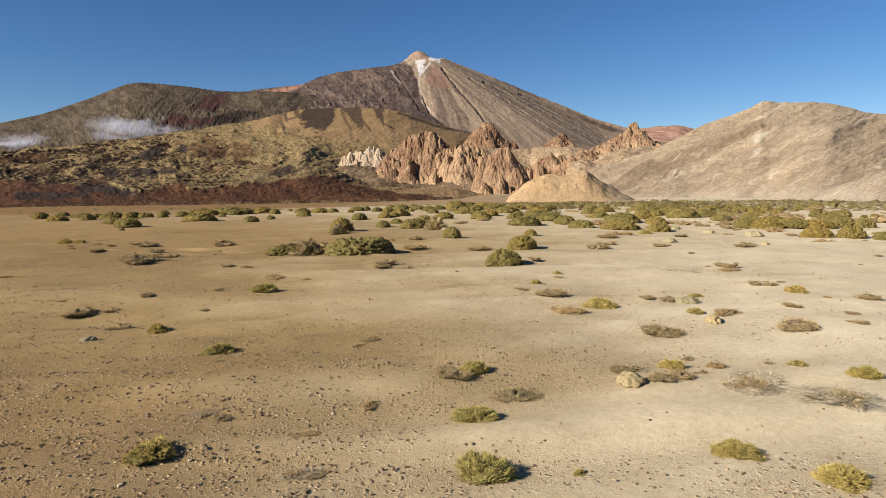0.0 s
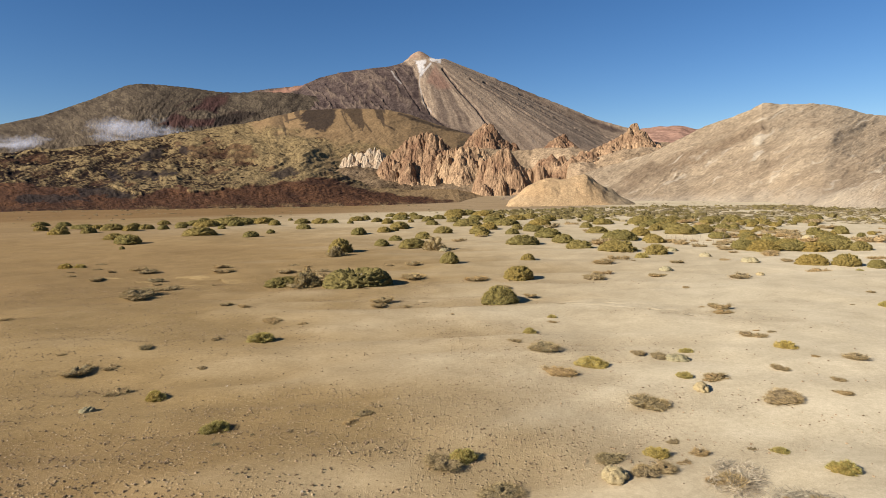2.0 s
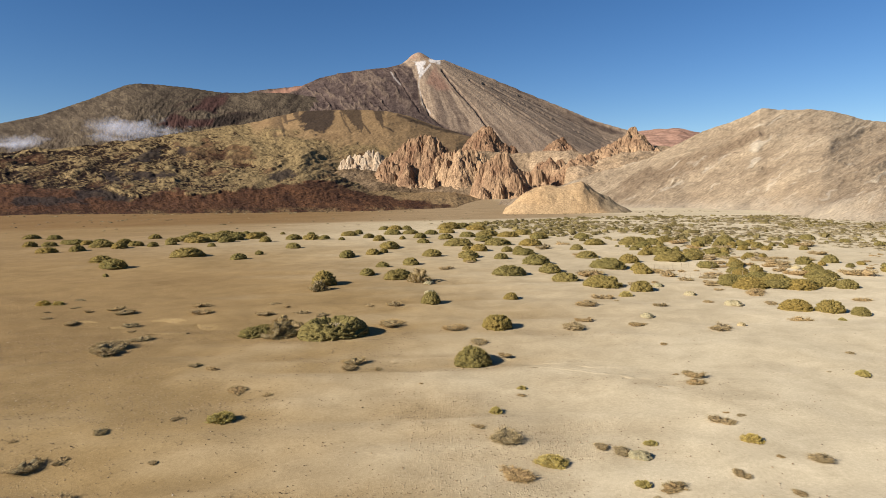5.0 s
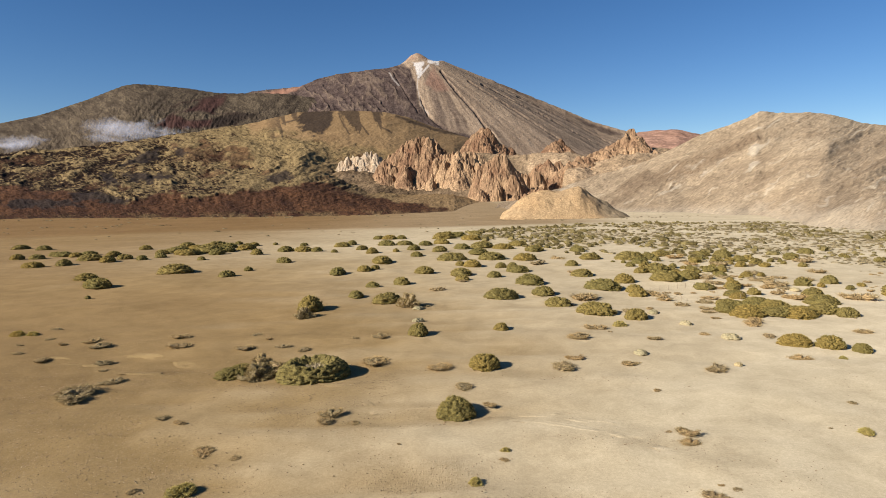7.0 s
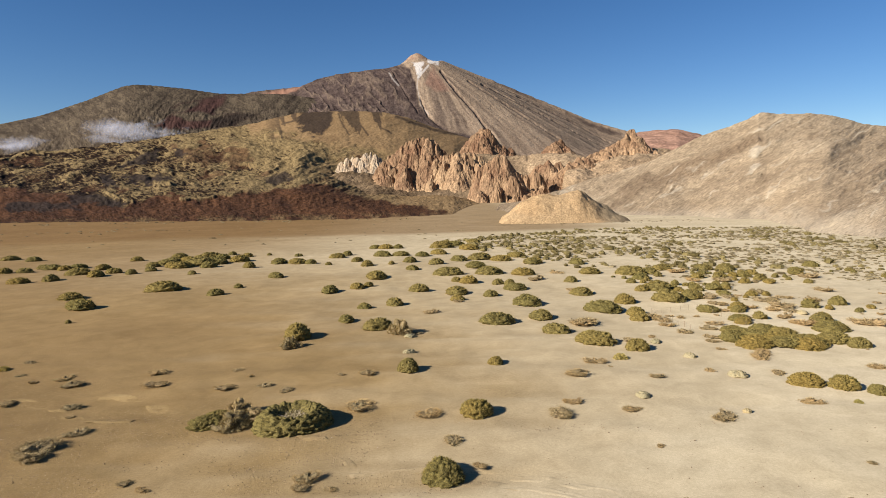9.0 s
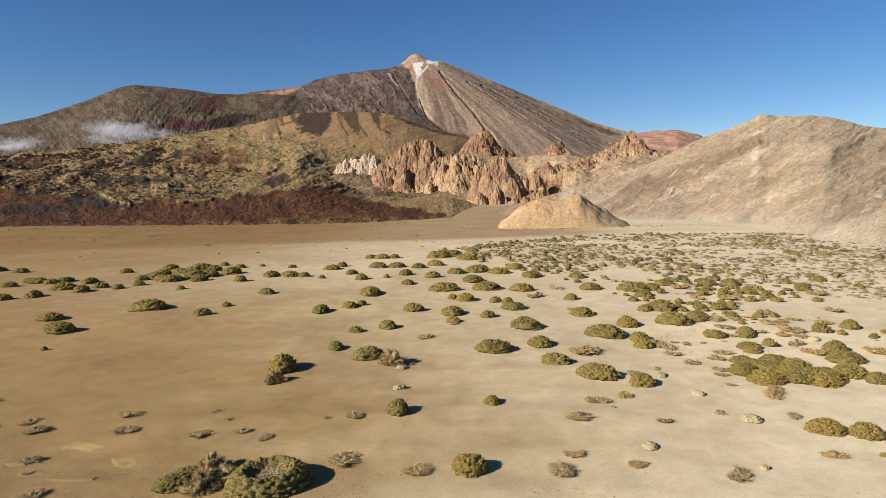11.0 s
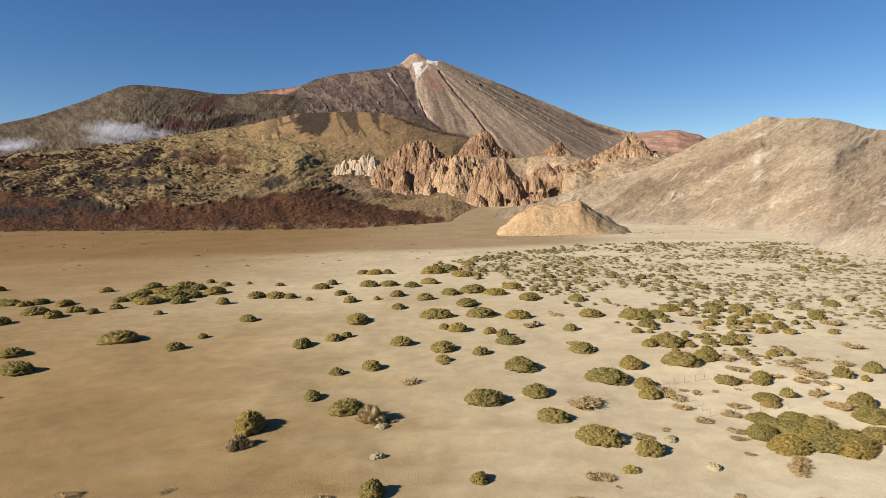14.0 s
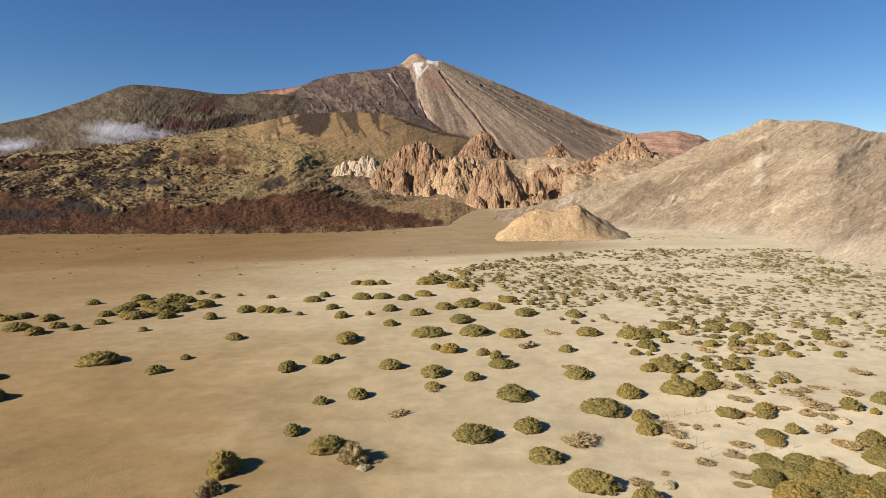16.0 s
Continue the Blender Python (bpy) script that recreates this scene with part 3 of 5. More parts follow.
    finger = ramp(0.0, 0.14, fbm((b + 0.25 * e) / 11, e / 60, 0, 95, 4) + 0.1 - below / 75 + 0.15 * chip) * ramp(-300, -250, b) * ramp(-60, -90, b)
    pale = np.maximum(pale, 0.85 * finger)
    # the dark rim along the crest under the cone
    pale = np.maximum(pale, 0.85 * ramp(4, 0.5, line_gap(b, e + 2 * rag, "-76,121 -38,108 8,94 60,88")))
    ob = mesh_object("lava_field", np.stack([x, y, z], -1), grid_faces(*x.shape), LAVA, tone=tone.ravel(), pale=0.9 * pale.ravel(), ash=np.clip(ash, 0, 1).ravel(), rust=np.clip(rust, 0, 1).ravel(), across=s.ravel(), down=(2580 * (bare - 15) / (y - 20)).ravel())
    tagged(ob, "rough rust-brown and straw-yellow lava field at the volcano's foot", "lava field", kind="structure")


def build_red_hill():
    px, pz = knots("600,20 780,90 850,240 916,284 997,294 1132,298 1241,275 1324,231 1407,179 1700,90")
    x, y, r, a = fan_grid(np.linspace(8, 32, 180), np.linspace(2300, 3400, 50))
    crest = np.interp(x * 2980 / (y - 20), px, pz)
    z = crest - np.abs(y - 3000) * 0.22 + 5 * fbm(x / 80, y / 80, 0, 7, 4)
    tone = 0.5 + 0.5 * fbm(x / 90, z / 12, 0, 5, 4)
    ob = mesh_object("red_hill", np.stack([x, y, z], -1), grid_faces(*x.shape), RED, tone=tone.ravel(), pale=0.0)
    tagged(ob, "distant brick-red cinder hill", "hill", kind="structure")


def ridge_z(x, y):
    """The rubble ridge that carries the rock towers."""
    px, pz = knots("-420,10 -300,40 -228,66 -128,52 -27,55 24,78 74,100 150,96 212,100 275,100 338,86 400,112 438,112 501,104 700,60 900,30")
    s = x * 1380 / np.maximum(y - 20, 1)
    crest = np.interp(s, px, pz)
    foot = np.interp(s, [-400, -150, -60, 60, 130, 190, 240, 300, 500], [1150, 1060, 1120, 1150, 1190, 1230, 1130, 760, 640])
    u = np.clip((y - foot) / (1400 - foot), 0, 1.3)
    z = -4 + (crest + 4) * np.where(u < 1, u ** 1.25, 1 - (u - 1) * 0.8)
    gully = ramp(30, 14, np.abs(x - 206 - 0.1 * (y - 1190)))
    z = z * (1 - gully) + np.minimum(z, -4 + 38 * ramp(1172, 1226, y) + 1.2 * np.maximum(y - 1222, 0)) * gully
    return z + (1 - 0.7 * gully) * ramp(0, 0.3, u) * (7 * fbm(x / 60, y / 80, 0, 40, 5, 0.55) + 3.5 * fbm(x / 16, y / 20, 0, 41, 4, 0.6, True))


def build_ridge():
    x, y, r, a = fan_grid(np.linspace(-15, 26, 400), np.linspace(640, 1600, 170))
    z = ridge_z(x, y)
    tone = np.clip(0.1 + 0.5 * fbm(x / 70, y / 70, z / 30, 43, 4) + 0.75 * ramp(-40, 230, x), 0, 1)
    ob = mesh_object("rock_ridge", np.stack([x, y, z], -1), grid_faces(*x.shape), RIDGE, tone=tone.ravel(), pale=0.0, across=(x * 1380 / (y - 20)).ravel(), down=(1380 * (z - 15) / (y - 20)).ravel())
    tagged(ob, "tan rubble ridge below weathered rock towers", "ridge", kind="structure")


def build_hill():
    px, pz = knots("60,-6 120,8 195,32 266,53 301,70 336,86 372,97 393,106 406,112 417,113 442,110 470,111 499,109 520,103 542,96 562,95 640,92 760,80 1000,60")
    x, y, r, a = fan_grid(np.linspace(4, 44, 560), np.linspace(200, 960, 230))
    s = x * 790 / np.maximum(y - 20, 1)
    crest = np.interp(s, px, pz)
    foot = np.interp(a, [4, 15, 22, 28, 32, 36, 45, 62], [640, 545, 500, 425, 305, 244, 205, 190]) + 14 * fbm(a / 2.5, r / 120, 0, 37, 3)
    u = np.clip((y - foot) / (810 - foot), -0.1, 1.8)
    up = np.where(u < 1, np.clip(u, 0, 1) ** 1.1, 1 - (u - 1) * 0.35)
    z = -4.2 + (crest + 4.2) * up
    z = np.where(u < 0, -4.2 + 60 * u, z)
    z += 7 * np.exp(-((x - 205) / 34) ** 2 - ((y - 300) / 26) ** 2)
    bare = z.copy()
    # worn spurs and thin strata run up the slope side by side, along the skyline's rise
    b, e = bearings(x, y, bare)
    rag = fbm(b / 22, e / 14, 0, 24, 4)
    lean = e - 0.52 * b + 10 * rag
    spur = fbm(lean / 26, b / 240, 0, 125, 4, 0.5, True)
    strata = fbm(lean / 6.5, b / 75, 0, 26, 5, 0.6, True)
    body = ramp(0.03, 0.3, u) * ramp(1.25, 0.9, u)
    z += ramp(0, 0.35, u) * ramp(1.25, 0.85, u) * (3.0 * spur - 1.5) + body * (0.9 * strata + 0.7 * fbm(x / 22, y / 34, 0, 27, 4, 0.6, True) + 0.35 * fbm(x / 6, y / 10, 0, 29, 3, 0.65, True))
    tone = 0.46 + 0.45 * fbm(lean / 12, b / 90, 0, 30, 5) + 0.2 * fbm(b / 34, e / 20, 0, 36, 5, 0.6) + 0.34 * (strata - 0.2) + 0.3 * ramp(80, 112, e)
    # shade of the lower left slope, put into the tone as a darker band
    tone -= 0.42 * ramp(20, 5, line_gap(b + 8 * rag, e + 8 * rag, "300,2 430,46 515,84"))
    tone += 0.35 * ramp(-4, 6, within(b + 12 * rag, e + 10 * rag, "540,52 560,84 625,86 632,66 590,50"))
    tone += 0.25 * ramp(14, 4, line_gap(b + 8 * rag, e + 6 * rag, "480,-24 560,4 700,62"))
    pale = 0.5 * ramp(0.3, 0.6, fbm(lean / 5, b / 34, 0, 39, 5))
    for text, tall in (("443,52 462,66 512,84 520,78 481,57", 5.0), ("318,22 332,30 342,24 330,14", 3.0), ("405,44 420,54 430,50", 2.0)):
        crag = ramp(-2, 4, within(b + 10 * rag, e + 8 * rag, text))
        tone = tone - 0.55 * crag
        pale = pale * (1 - crag)
        z += crag * tall * 0.4 * np.maximum(0, fbm(x / 9, y / 12, 0, 28, 3, 0.5, True))
    ob = mesh_object("hill", np.stack([x, y, z], -1), grid_faces(*x.shape), HILL, tone=np.clip(tone, 0, 1).ravel(), pale=np.clip(np.maximum(pale, 0.35 * ramp(0.14, 0.0, u + 0.05 * rag)), 0, 1).ravel(), across=s.ravel(), down=(790 * (bare - 15) / (y - 20)).ravel())
    tagged(ob, "bare ochre and tan hillside with worn spurs", "hill", kind="structure")


def build_mound():
    px, pz = knots("41,-5 46,1 51,5 55,9 60,12 70,14.5 80,15.5 88,16.5 93,18 98,18.5 104,14.5 111,10 120,3 127,-1 134,-5")
    x, y, r, a = fan_grid(np.linspace(3, 21, 260), np.linspace(385, 520, 120))
    s = x * 430 / (y - 20) + 5 * fbm(x / 11, y / 11, 0, 13, 3)
    crest = np.interp(s, px, pz)
    across = np.clip(1 - np.abs(y - 452 - 0.1 * (x - 85)) / 32, -0.2, 1)
    z = -4.2 + (crest + 4.2) * np.sin(np.pi / 2 * np.clip(across, 0, 1)) ** 0.9 + np.minimum(across, 0) * 10
    z += np.clip(3 * across, 0, 1) * (0.6 * fbm(x / 5.5, y / 12, 0, 14, 4, 0.55, True) + 2.4 * fbm(x / 14, y / 13, 0, 15, 4))
    tone = np.clip(0.5 + 0.6 * fbm(x / 16, y / 14, z / 6, 17, 4), 0, 1)
    pale = ramp(100, 120, x + 8 * fbm(x / 8, y / 8, 0, 1, 3)) * 0.85
    ob = mesh_object("mound", np.stack([x, y, z], -1), grid_faces(*x.shape), MOUND, tone=tone.ravel(), pale=pale.ravel())
    tagged(ob, "low orange-tan gravel mound on the plain's edge", "mound", kind="structure")


build_volcano()
build_old_peak()
build_lava_field()
build_red_hill()
build_ridge()
build_hill()
build_mound()


# ---- rock towers ----
def rock_group(label, y0, span, profile, count, seed, tone=0.4, pale=0.0, steep=2.6, fat=1.0, low=0.5, cell=1.45, group="rock towers"):
    """One outcrop: many steep fluted peaks grown together under the outline given as x,z knots."""
    px, pz = knots(profile)
    rng = np.random.default_rng(seed)
    xs = np.arange(px.min() - 26, px.max() + 26, cell)
    ys = np.arange(y0 - span - 55, y0 + 40, cell)
    x, y = np.meshgrid(xs, ys, indexing="ij")
    ground = ridge_z(x, y)
    # flutes: the plan is warped, the same at every height
    wx = x + 7 * fbm(x / 20, y / 20, 0, seed, 5, 0.62) + 2.2 * fbm(x / 5, y / 9, 0, seed + 3, 3, 0.6)
    wy = y + 7 * fbm(x / 20, y / 20, 7.7, seed + 1, 5, 0.62) + 2.2 * fbm(x / 5, y / 9, 9, seed + 4, 3, 0.6)
    z = ground - 6.0
    for i in range(count):
        row = i % 4 / 3.0
        cx = px.min() + (px.max() - px.min()) * (i + rng.uniform(0.1, 0.9)) / count
        cy = y0 - span * row + rng.uniform(-5, 5)
        full = float(np.interp(cx, px, pz))
        base = float(ridge_z(cx, cy))
        top = full if row == 0 else base + (full - base) * rng.uniform(0.75 - low - 0.2 * row, 0.95 - 0.4 * row)
        top = max(top, base + rng.uniform(1, 9))
        e = rng.uniform(0.75, 1.35)
        d = np.sqrt(((wx - cx) * e) ** 2 + ((wy - cy) / e) ** 2 + 1.0)
        r = rng.uniform(1.5, 9.0) * fat
        z = np.maximum(z, top - steep * rng.uniform(0.5, 1.2) * np.maximum(d - r, 0) - rng.uniform(0.4, 1.1) * np.minimum(d, r))
    proud = np.clip((z - ground) / 14, 0, 1)
    z = z + proud * (3.2 * fbm(x / 9, y / 9, z / 14, seed + 7, 5, 0.6, True) + 1.0 * fbm(x / 2.5, y / 2.5, 0, seed + 8, 2))
    z = np.maximum(z, ground - 5.0)
    tn = np.clip(tone + 0.55 * fbm(x / 18, y / 18, z / 25, seed, 4) + 0.25 * (1 - proud), 0, 1)
    ob = mesh_object("rock_outcrop", np.stack([x - px.mean(), y - y0, z], -1), grid_faces(*x.shape), ROCK, smooth=False, tone=tn.ravel(),
                     pale=np.clip(pale * (1 + fbm(x / 9, y / 9, z / 9, 5, 3)), 0, 1).ravel())
    ob.location = (px.mean(), y0, 0)
    return tagged(ob, label, "rock", group)


rock_group("jagged wall of reddish-brown rock towers on the rubble ridge", 1350, 48, "-146,66 -132,80 -121,95 -108,98 -97,108 -84,125 -66,130 -48,134 -30,131 -18,127 -8,114 4,98", 64, 3, 0.3, steep=2.8)
rock_group("low broken ochre rock towers on the rubble ridge", 1310, 52, "-80,34 -60,46 -34,58 -12,86 4,95 23,101 40,97 58,101 72,94 86,82", 60, 5, 0.8, steep=2.4, low=0.6)
rock_group("sharp brown rock peak behind the other towers", 1480, 50, "52,120 66,134 76,152 84,154 96,168 104,164 116,146 130,132 150,122 170,112", 36, 8, 0.25, steep=2.0)
rock_group("tall fluted orange rock towers standing above the plain", 1170, 60, "60,44 70,64 82,72 92,78 100,80 108,88 116,83 124,70 132,58 146,47 158,46 168,48 176,54 184,52 190,30", 60, 11, 0.5, steep=3.2, low=0.55)
rock_group("sheer brown cliff beside a shaded gully", 1212, 70, "140,40 152,46 160,47 167,46 172,44 176,42 178,36", 30, 31, 0.4, steep=6.0, low=0.2)
rock_group("blocky brown rock knob on the ridge crest", 1480, 45, "222,92 240,104 256,118 266,134 276,138 286,132 296,116 312,100", 26, 14, 0.25, steep=1.7)
rock_group("brown rock crag stepping up the ridge", 1340, 55, "300,86 318,94 335,101 352,108 371,116 384,128 395,138 404,145 412,134 420,126 428,116 440,110", 44, 17, 0.5, steep=2.2)
rock_group("small brown rock outcrop on the pale slope", 1250, 40, "190,66 206,78 222,76 246,72 268,82 284,84 300,78", 22, 21, 0.4, steep=1.8, low=0.6)
rock_group("small cluster of pale cream rock pinnacles", 1490, 22, "-246,88 -236,98 -228,102 -217,106 -203,100 -190,103 -184,116 -179,122 -172,114 -163,110 -150,100 -144,92", 34, 23, 0.8, pale=0.3, steep=2.6, fat=0.55, low=0.4)


# ---- plants ----
def blades(points, ways, length, width, rng, bend=0.25, segs=1, droop=0.0):
    """Tapering leaf blades (each two faces long or more) from points along ways: verts, faces."""
    n = len(points)
    ways = ways / np.linalg.norm(ways, axis=1, keepdims=True)
    side = np.cross(ways, rng.normal(size=(n, 3)))
    side /= np.linalg.norm(side, axis=1, keepdims=True) + 1e-9
    bow = np.cross(side, ways) * rng.uniform(-bend, bend, (n, 1))
    ln = np.asarray(length).reshape(-1, 1) * np.ones((n, 1))
    cols = []
    ks = np.linspace(0, 1, segs + 2)
    for k in ks:
        mid = points + ways * ln * k + bow * ln * k * k - np.array([0, 0, 1]) * droop * ln * k * k
        wd = width * (0.55 + 0.9 * k if k < 0.5 else 1.1 * (1.15 - k)) * 0.5
        cols += [mid - side * wd, mid + side * wd]
    v = np.stack(cols, 1).reshape(-1, 3)
    b = np.arange(n)[:, None] * len(cols)
    f = np.concatenate([np.stack([b + 2 * i, b + 2 * i + 1, b + 2 * i + 3, b + 2 * i + 2], -1).reshape(-1, 4) for i in range(len(ks) - 1)])
    return v, f


def lobes(seed, count, small, large, flat=1.0, spread=0.42, wobble=0.12, uneven=0.045):
    """Overlapping round clumps that make up one bush of width 1: centres and radii."""
    rng = np.random.default_rng(seed)
    u, t = rng.uniform(0, 1, count), rng.uniform(0, 2 * np.pi, count)
    k = spread * (1 + wobble * np.sin(2 * t + seed) + 0.6 * wobble * np.sin(3 * t + 2.1 * seed)) * rng.uniform(1 - uneven, 1 + uneven, count)
    c = np.sqrt(1 - u * u)
    return np.stack([c * np.cos(t) * k, c * np.sin(t) * k, u * (spread + (k - spread) * c) * flat], 1), rng.uniform(small, large, count)


def lobe_surface(d, centres, radii, fill=0.84):
    """How far the clumps reach along each way d from the bush's foot; between them the bush is filled to a share of its size."""
    size = np.sqrt((centres ** 2).sum(1))
    near = np.argmax(d @ (centres / np.maximum(size, 1e-6)[:, None]).T, 1)
    far = fill * size[near]
    for c, r in zip(centres, radii):
        along = d @ c
        miss = (c @ c) - along * along
        far = np.maximum(far, np.where(miss < r * r, along + np.sqrt(np.maximum(r * r - miss, 0)), 0))
    return far


def sunk(p, hollow):
    """Lowers the middle of a bush that has died back at its heart."""
    if hollow:
        p[:, 2] *= 1 - hollow * ramp(0.33, 0.17, np.hypot(p[:, 0], p[:, 1]))
    return p


def clump_mesh(name, centres, radii, mat, parent, n=52, m=20, rough=0.05, seed=0, hollow=0.0, fill=0.84):
    t, u = np.meshgrid(np.linspace(0, 2 * np.pi, n, endpoint=False), np.linspace(-0.02, 1, m))
    t = t + 0.06 * np.sin(9 * u)
    u = np.sin(u * np.pi / 2)
    c = np.sqrt(np.clip(1 - u * u, 0, 1))
    d = np.stack([c * np.cos(t), c * np.sin(t), u], -1).reshape(-1, 3)
    k = lobe_surface(d, centres, radii, fill) * (1 + rough * fbm(d[:, 0] * 9, d[:, 1] * 9, d[:, 2] * 9, seed, 3))
    i = np.arange(m - 1)[:, None] * n + np.arange(n)[None]
    j = np.arange(m - 1)[:, None] * n + (np.arange(n)[None] + 1) % n
    return mesh_object(name, sunk(d * k[:, None], hollow), np.stack([i, j, j + n, i + n], -1).reshape(-1, 4), mat, parent)


def sprigs(centres, radii, count, length, width, rng, lift=0.3, segs=0, loose=0.5, hollow=0.0, fill=0.8):
    """Short leaf sprigs standing out all over the clumps."""
    t, u = rng.uniform(0, 2 * np.pi, count), rng.uniform(0.0, 1, count)
    c = np.sqrt(1 - u * u)
    d = np.stack([c * np.cos(t), c * np.sin(t), u], 1)
    p = sunk(d * lobe_surface(d, centres, radii, fill)[:, None] * 0.97, hollow)
    if hollow:
        live = np.hypot(p[:, 0], p[:, 1]) > 0.16
        p, d = p[live], d[live]
    n = len(p)
    return blades(p, d + rng.normal(0, loose, d.shape) + np.array([0, 0, lift]), rng.uniform(0.6, 1.3, n) * length, width, rng, 0.3, segs)


def make_broom(seed, big=False, far=False):
    rng = np.random.default_rng(seed)
    ob = new("broom_bush")
    hollow = 0.6 if big else 0.0
    c, r = lobes(seed, 800 if big else 230, 0.018 if big else 0.034, 0.034 if big else 0.066, 1.0, 0.47 if big else 0.445, 0.03 if big else 0.10, 0.02 if big else 0.045)
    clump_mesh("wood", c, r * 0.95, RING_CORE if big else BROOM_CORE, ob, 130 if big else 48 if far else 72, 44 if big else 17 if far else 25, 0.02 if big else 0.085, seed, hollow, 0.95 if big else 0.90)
    v, f = sprigs(c, r, 8000 if big else 1300 if far else 3200, 0.022 if big else 0.062 if far else 0.058, 0.010 if big else 0.019 if far else 0.013, rng, 0.25 if big else 0.55, 0, 0.5, hollow, 0.95 if big else 0.91)
    mesh_object("crown", v, f, BROOM, ob, smooth=False)
    if big:
        q = rng.uniform(-0.15, 0.15, (260, 3))
        q[:, 2] = 0.19
        v, f = blades(q, rng.normal(0, 1, (260, 3)) + np.array([0, 0, 0.7]), rng.uniform(0.05, 0.11, 260), 0.006, rng, 0.5, 2)
        mesh_object("dead_heart", v, f, DEAD, ob, "bleached dead twigs in the hollow heart", smooth=False)
    return ob


def make_far_broom(seed):
    rng = np.random.default_rng(seed)
    ob = new("broom_bush")
    c, r = lobes(seed, 90, 0.05, 0.09, 1.0, 0.42, 0.18)
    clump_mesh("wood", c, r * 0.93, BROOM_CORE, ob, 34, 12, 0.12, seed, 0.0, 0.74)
    v, f = sprigs(c, r, 520, 0.07, 0.032, rng)
    mesh_object("crown", v, f, BROOM, ob, smooth=False)
    return ob


def make_dry(seed, count=1900, size=0.016):
    """A low shrub of several ragged tufts grown together."""
    rng = np.random.default_rng(seed)
    ob = new("dry_shrub")
    c, r = lobes(seed, 60, 0.05, 0.10, 0.65, 0.42, 0.25)
    c[:, :2] *= rng.uniform(0.3, 1.25, (60, 1))
    c[:, 2] *= rng.uniform(0.4, 1.2, 60)
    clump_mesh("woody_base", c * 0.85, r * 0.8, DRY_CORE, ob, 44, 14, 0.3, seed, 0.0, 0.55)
    pick = rng.integers(0, 60, count)
    out = rng.normal(0, 1, (count, 3)) + np.array([0, 0, 0.5])
    out /= np.linalg.norm(out, axis=1, keepdims=True)
    base = c[pick] + out * r[pick][:, None] * 0.8
    base[:, 2] = np.abs(base[:, 2])
    way = out + base * 1.2 + rng.normal(0, 0.5, out.shape) + np.array([0, 0, 0.25])
    v, f = blades(base, way, rng.uniform(0.045, 0.12, count), size, rng, 0.5, 0)
    v[:, 2] = np.maximum(v[:, 2], 0)
    mesh_object("crown", v, f, DRY, ob, smooth=False)
    return ob


def make_twiggy(seed):
    """A taller broom gone brown: upright twigs fanned out over a dark heart."""
    rng = np.random.default_rng(seed)
    ob = new("brown_broom")
    c, r = lobes(seed, 46, 0.06, 0.11, 1.0, 0.36, 0.3)
    c[:, 2] *= rng.uniform(0.7, 1.2, 46)
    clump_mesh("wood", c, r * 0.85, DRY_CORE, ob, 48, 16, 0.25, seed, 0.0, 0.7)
    v, f = sprigs(c, r, 2400, 0.10, 0.014, rng, 0.5, 1, 0.45)
    v[:, 2] = np.maximum(v[:, 2], 0)
    mesh_object("crown", v, f, TWIGGY, ob, smooth=False)
    return ob


def make_tussock(seed):
    rng = np.random.default_rng(seed)
    ob = new("tussock_plant")
    c, r = lobes(seed, 70, 0.05, 0.10, 0.8, 0.38, 0.2)
    c[:, 2] *= rng.uniform(0.6, 1.15, 70)
    clump_mesh("woody_base", c, r * 0.85, TUSSOCK_CORE, ob, 44, 14, 0.15, seed)
    v, f = sprigs(c, r * 0.9, 2600, 0.10, 0.011, rng, 0.5, 1, 0.5)
    v[:, 2] = np.maximum(v[:, 2], 0)
    mesh_object("crown", v, f, STRAW, ob, smooth=False)
    return ob


def make_dead(seed):
    rng = np.random.default_rng(seed)
    ob = new("dead_shrub")
    n = 1000
    ang, rad = rng.uniform(0, 2 * np.pi, n), 0.42 * np.sqrt(rng.uniform(0, 1, n))
    rad *= 1 + 0.35 * np.sin(2 * ang + seed)
    base = np.stack([rad * np.cos(ang), rad * np.sin(ang), rng.uniform(0.01, 0.1, n)], 1)
    way = np.concatenate([rng.normal(0, 1, (n, 2)), rng.uniform(0.0, 0.9, (n, 1))], 1)
    v, f = blades(base, way, rng.uniform(0.08, 0.2, n), 0.010, rng, 0.25, 1, 0.25)
    mesh_object("crown", v, f, DEAD, ob, smooth=False)
    c, r = lobes(seed, 12, 0.05, 0.1, 0.7, 0.14)
    c += np.array([-0.16, 0.06, 0])
    v, f = sprigs(c - np.array([-0.16, 0.06, 0]), r, 360, 0.1, 0.011, rng, 0.3, 1, 0.7)
    mesh_object("dry_tuft", v + np.array([-0.16, 0.06, 0]), f, DRY, ob, "grey-brown dry twigs", smooth=False)
    return ob


def make_cushion(seed):
    rng = np.random.default_rng(seed)
    ob = new("cushion_plant")
    c, r = lobes(seed, 70, 0.09, 0.13, 0.9, 0.39)
    clump_mesh("woody_base", c, r, CUSHION_CORE, ob, 44, 16, 0.05, seed)
    v, f = sprigs(c, r, 1300, 0.035, 0.02, rng, 0.1)
    mesh_object("crown", v, f, CUSHION, ob, smooth=False)
    return ob


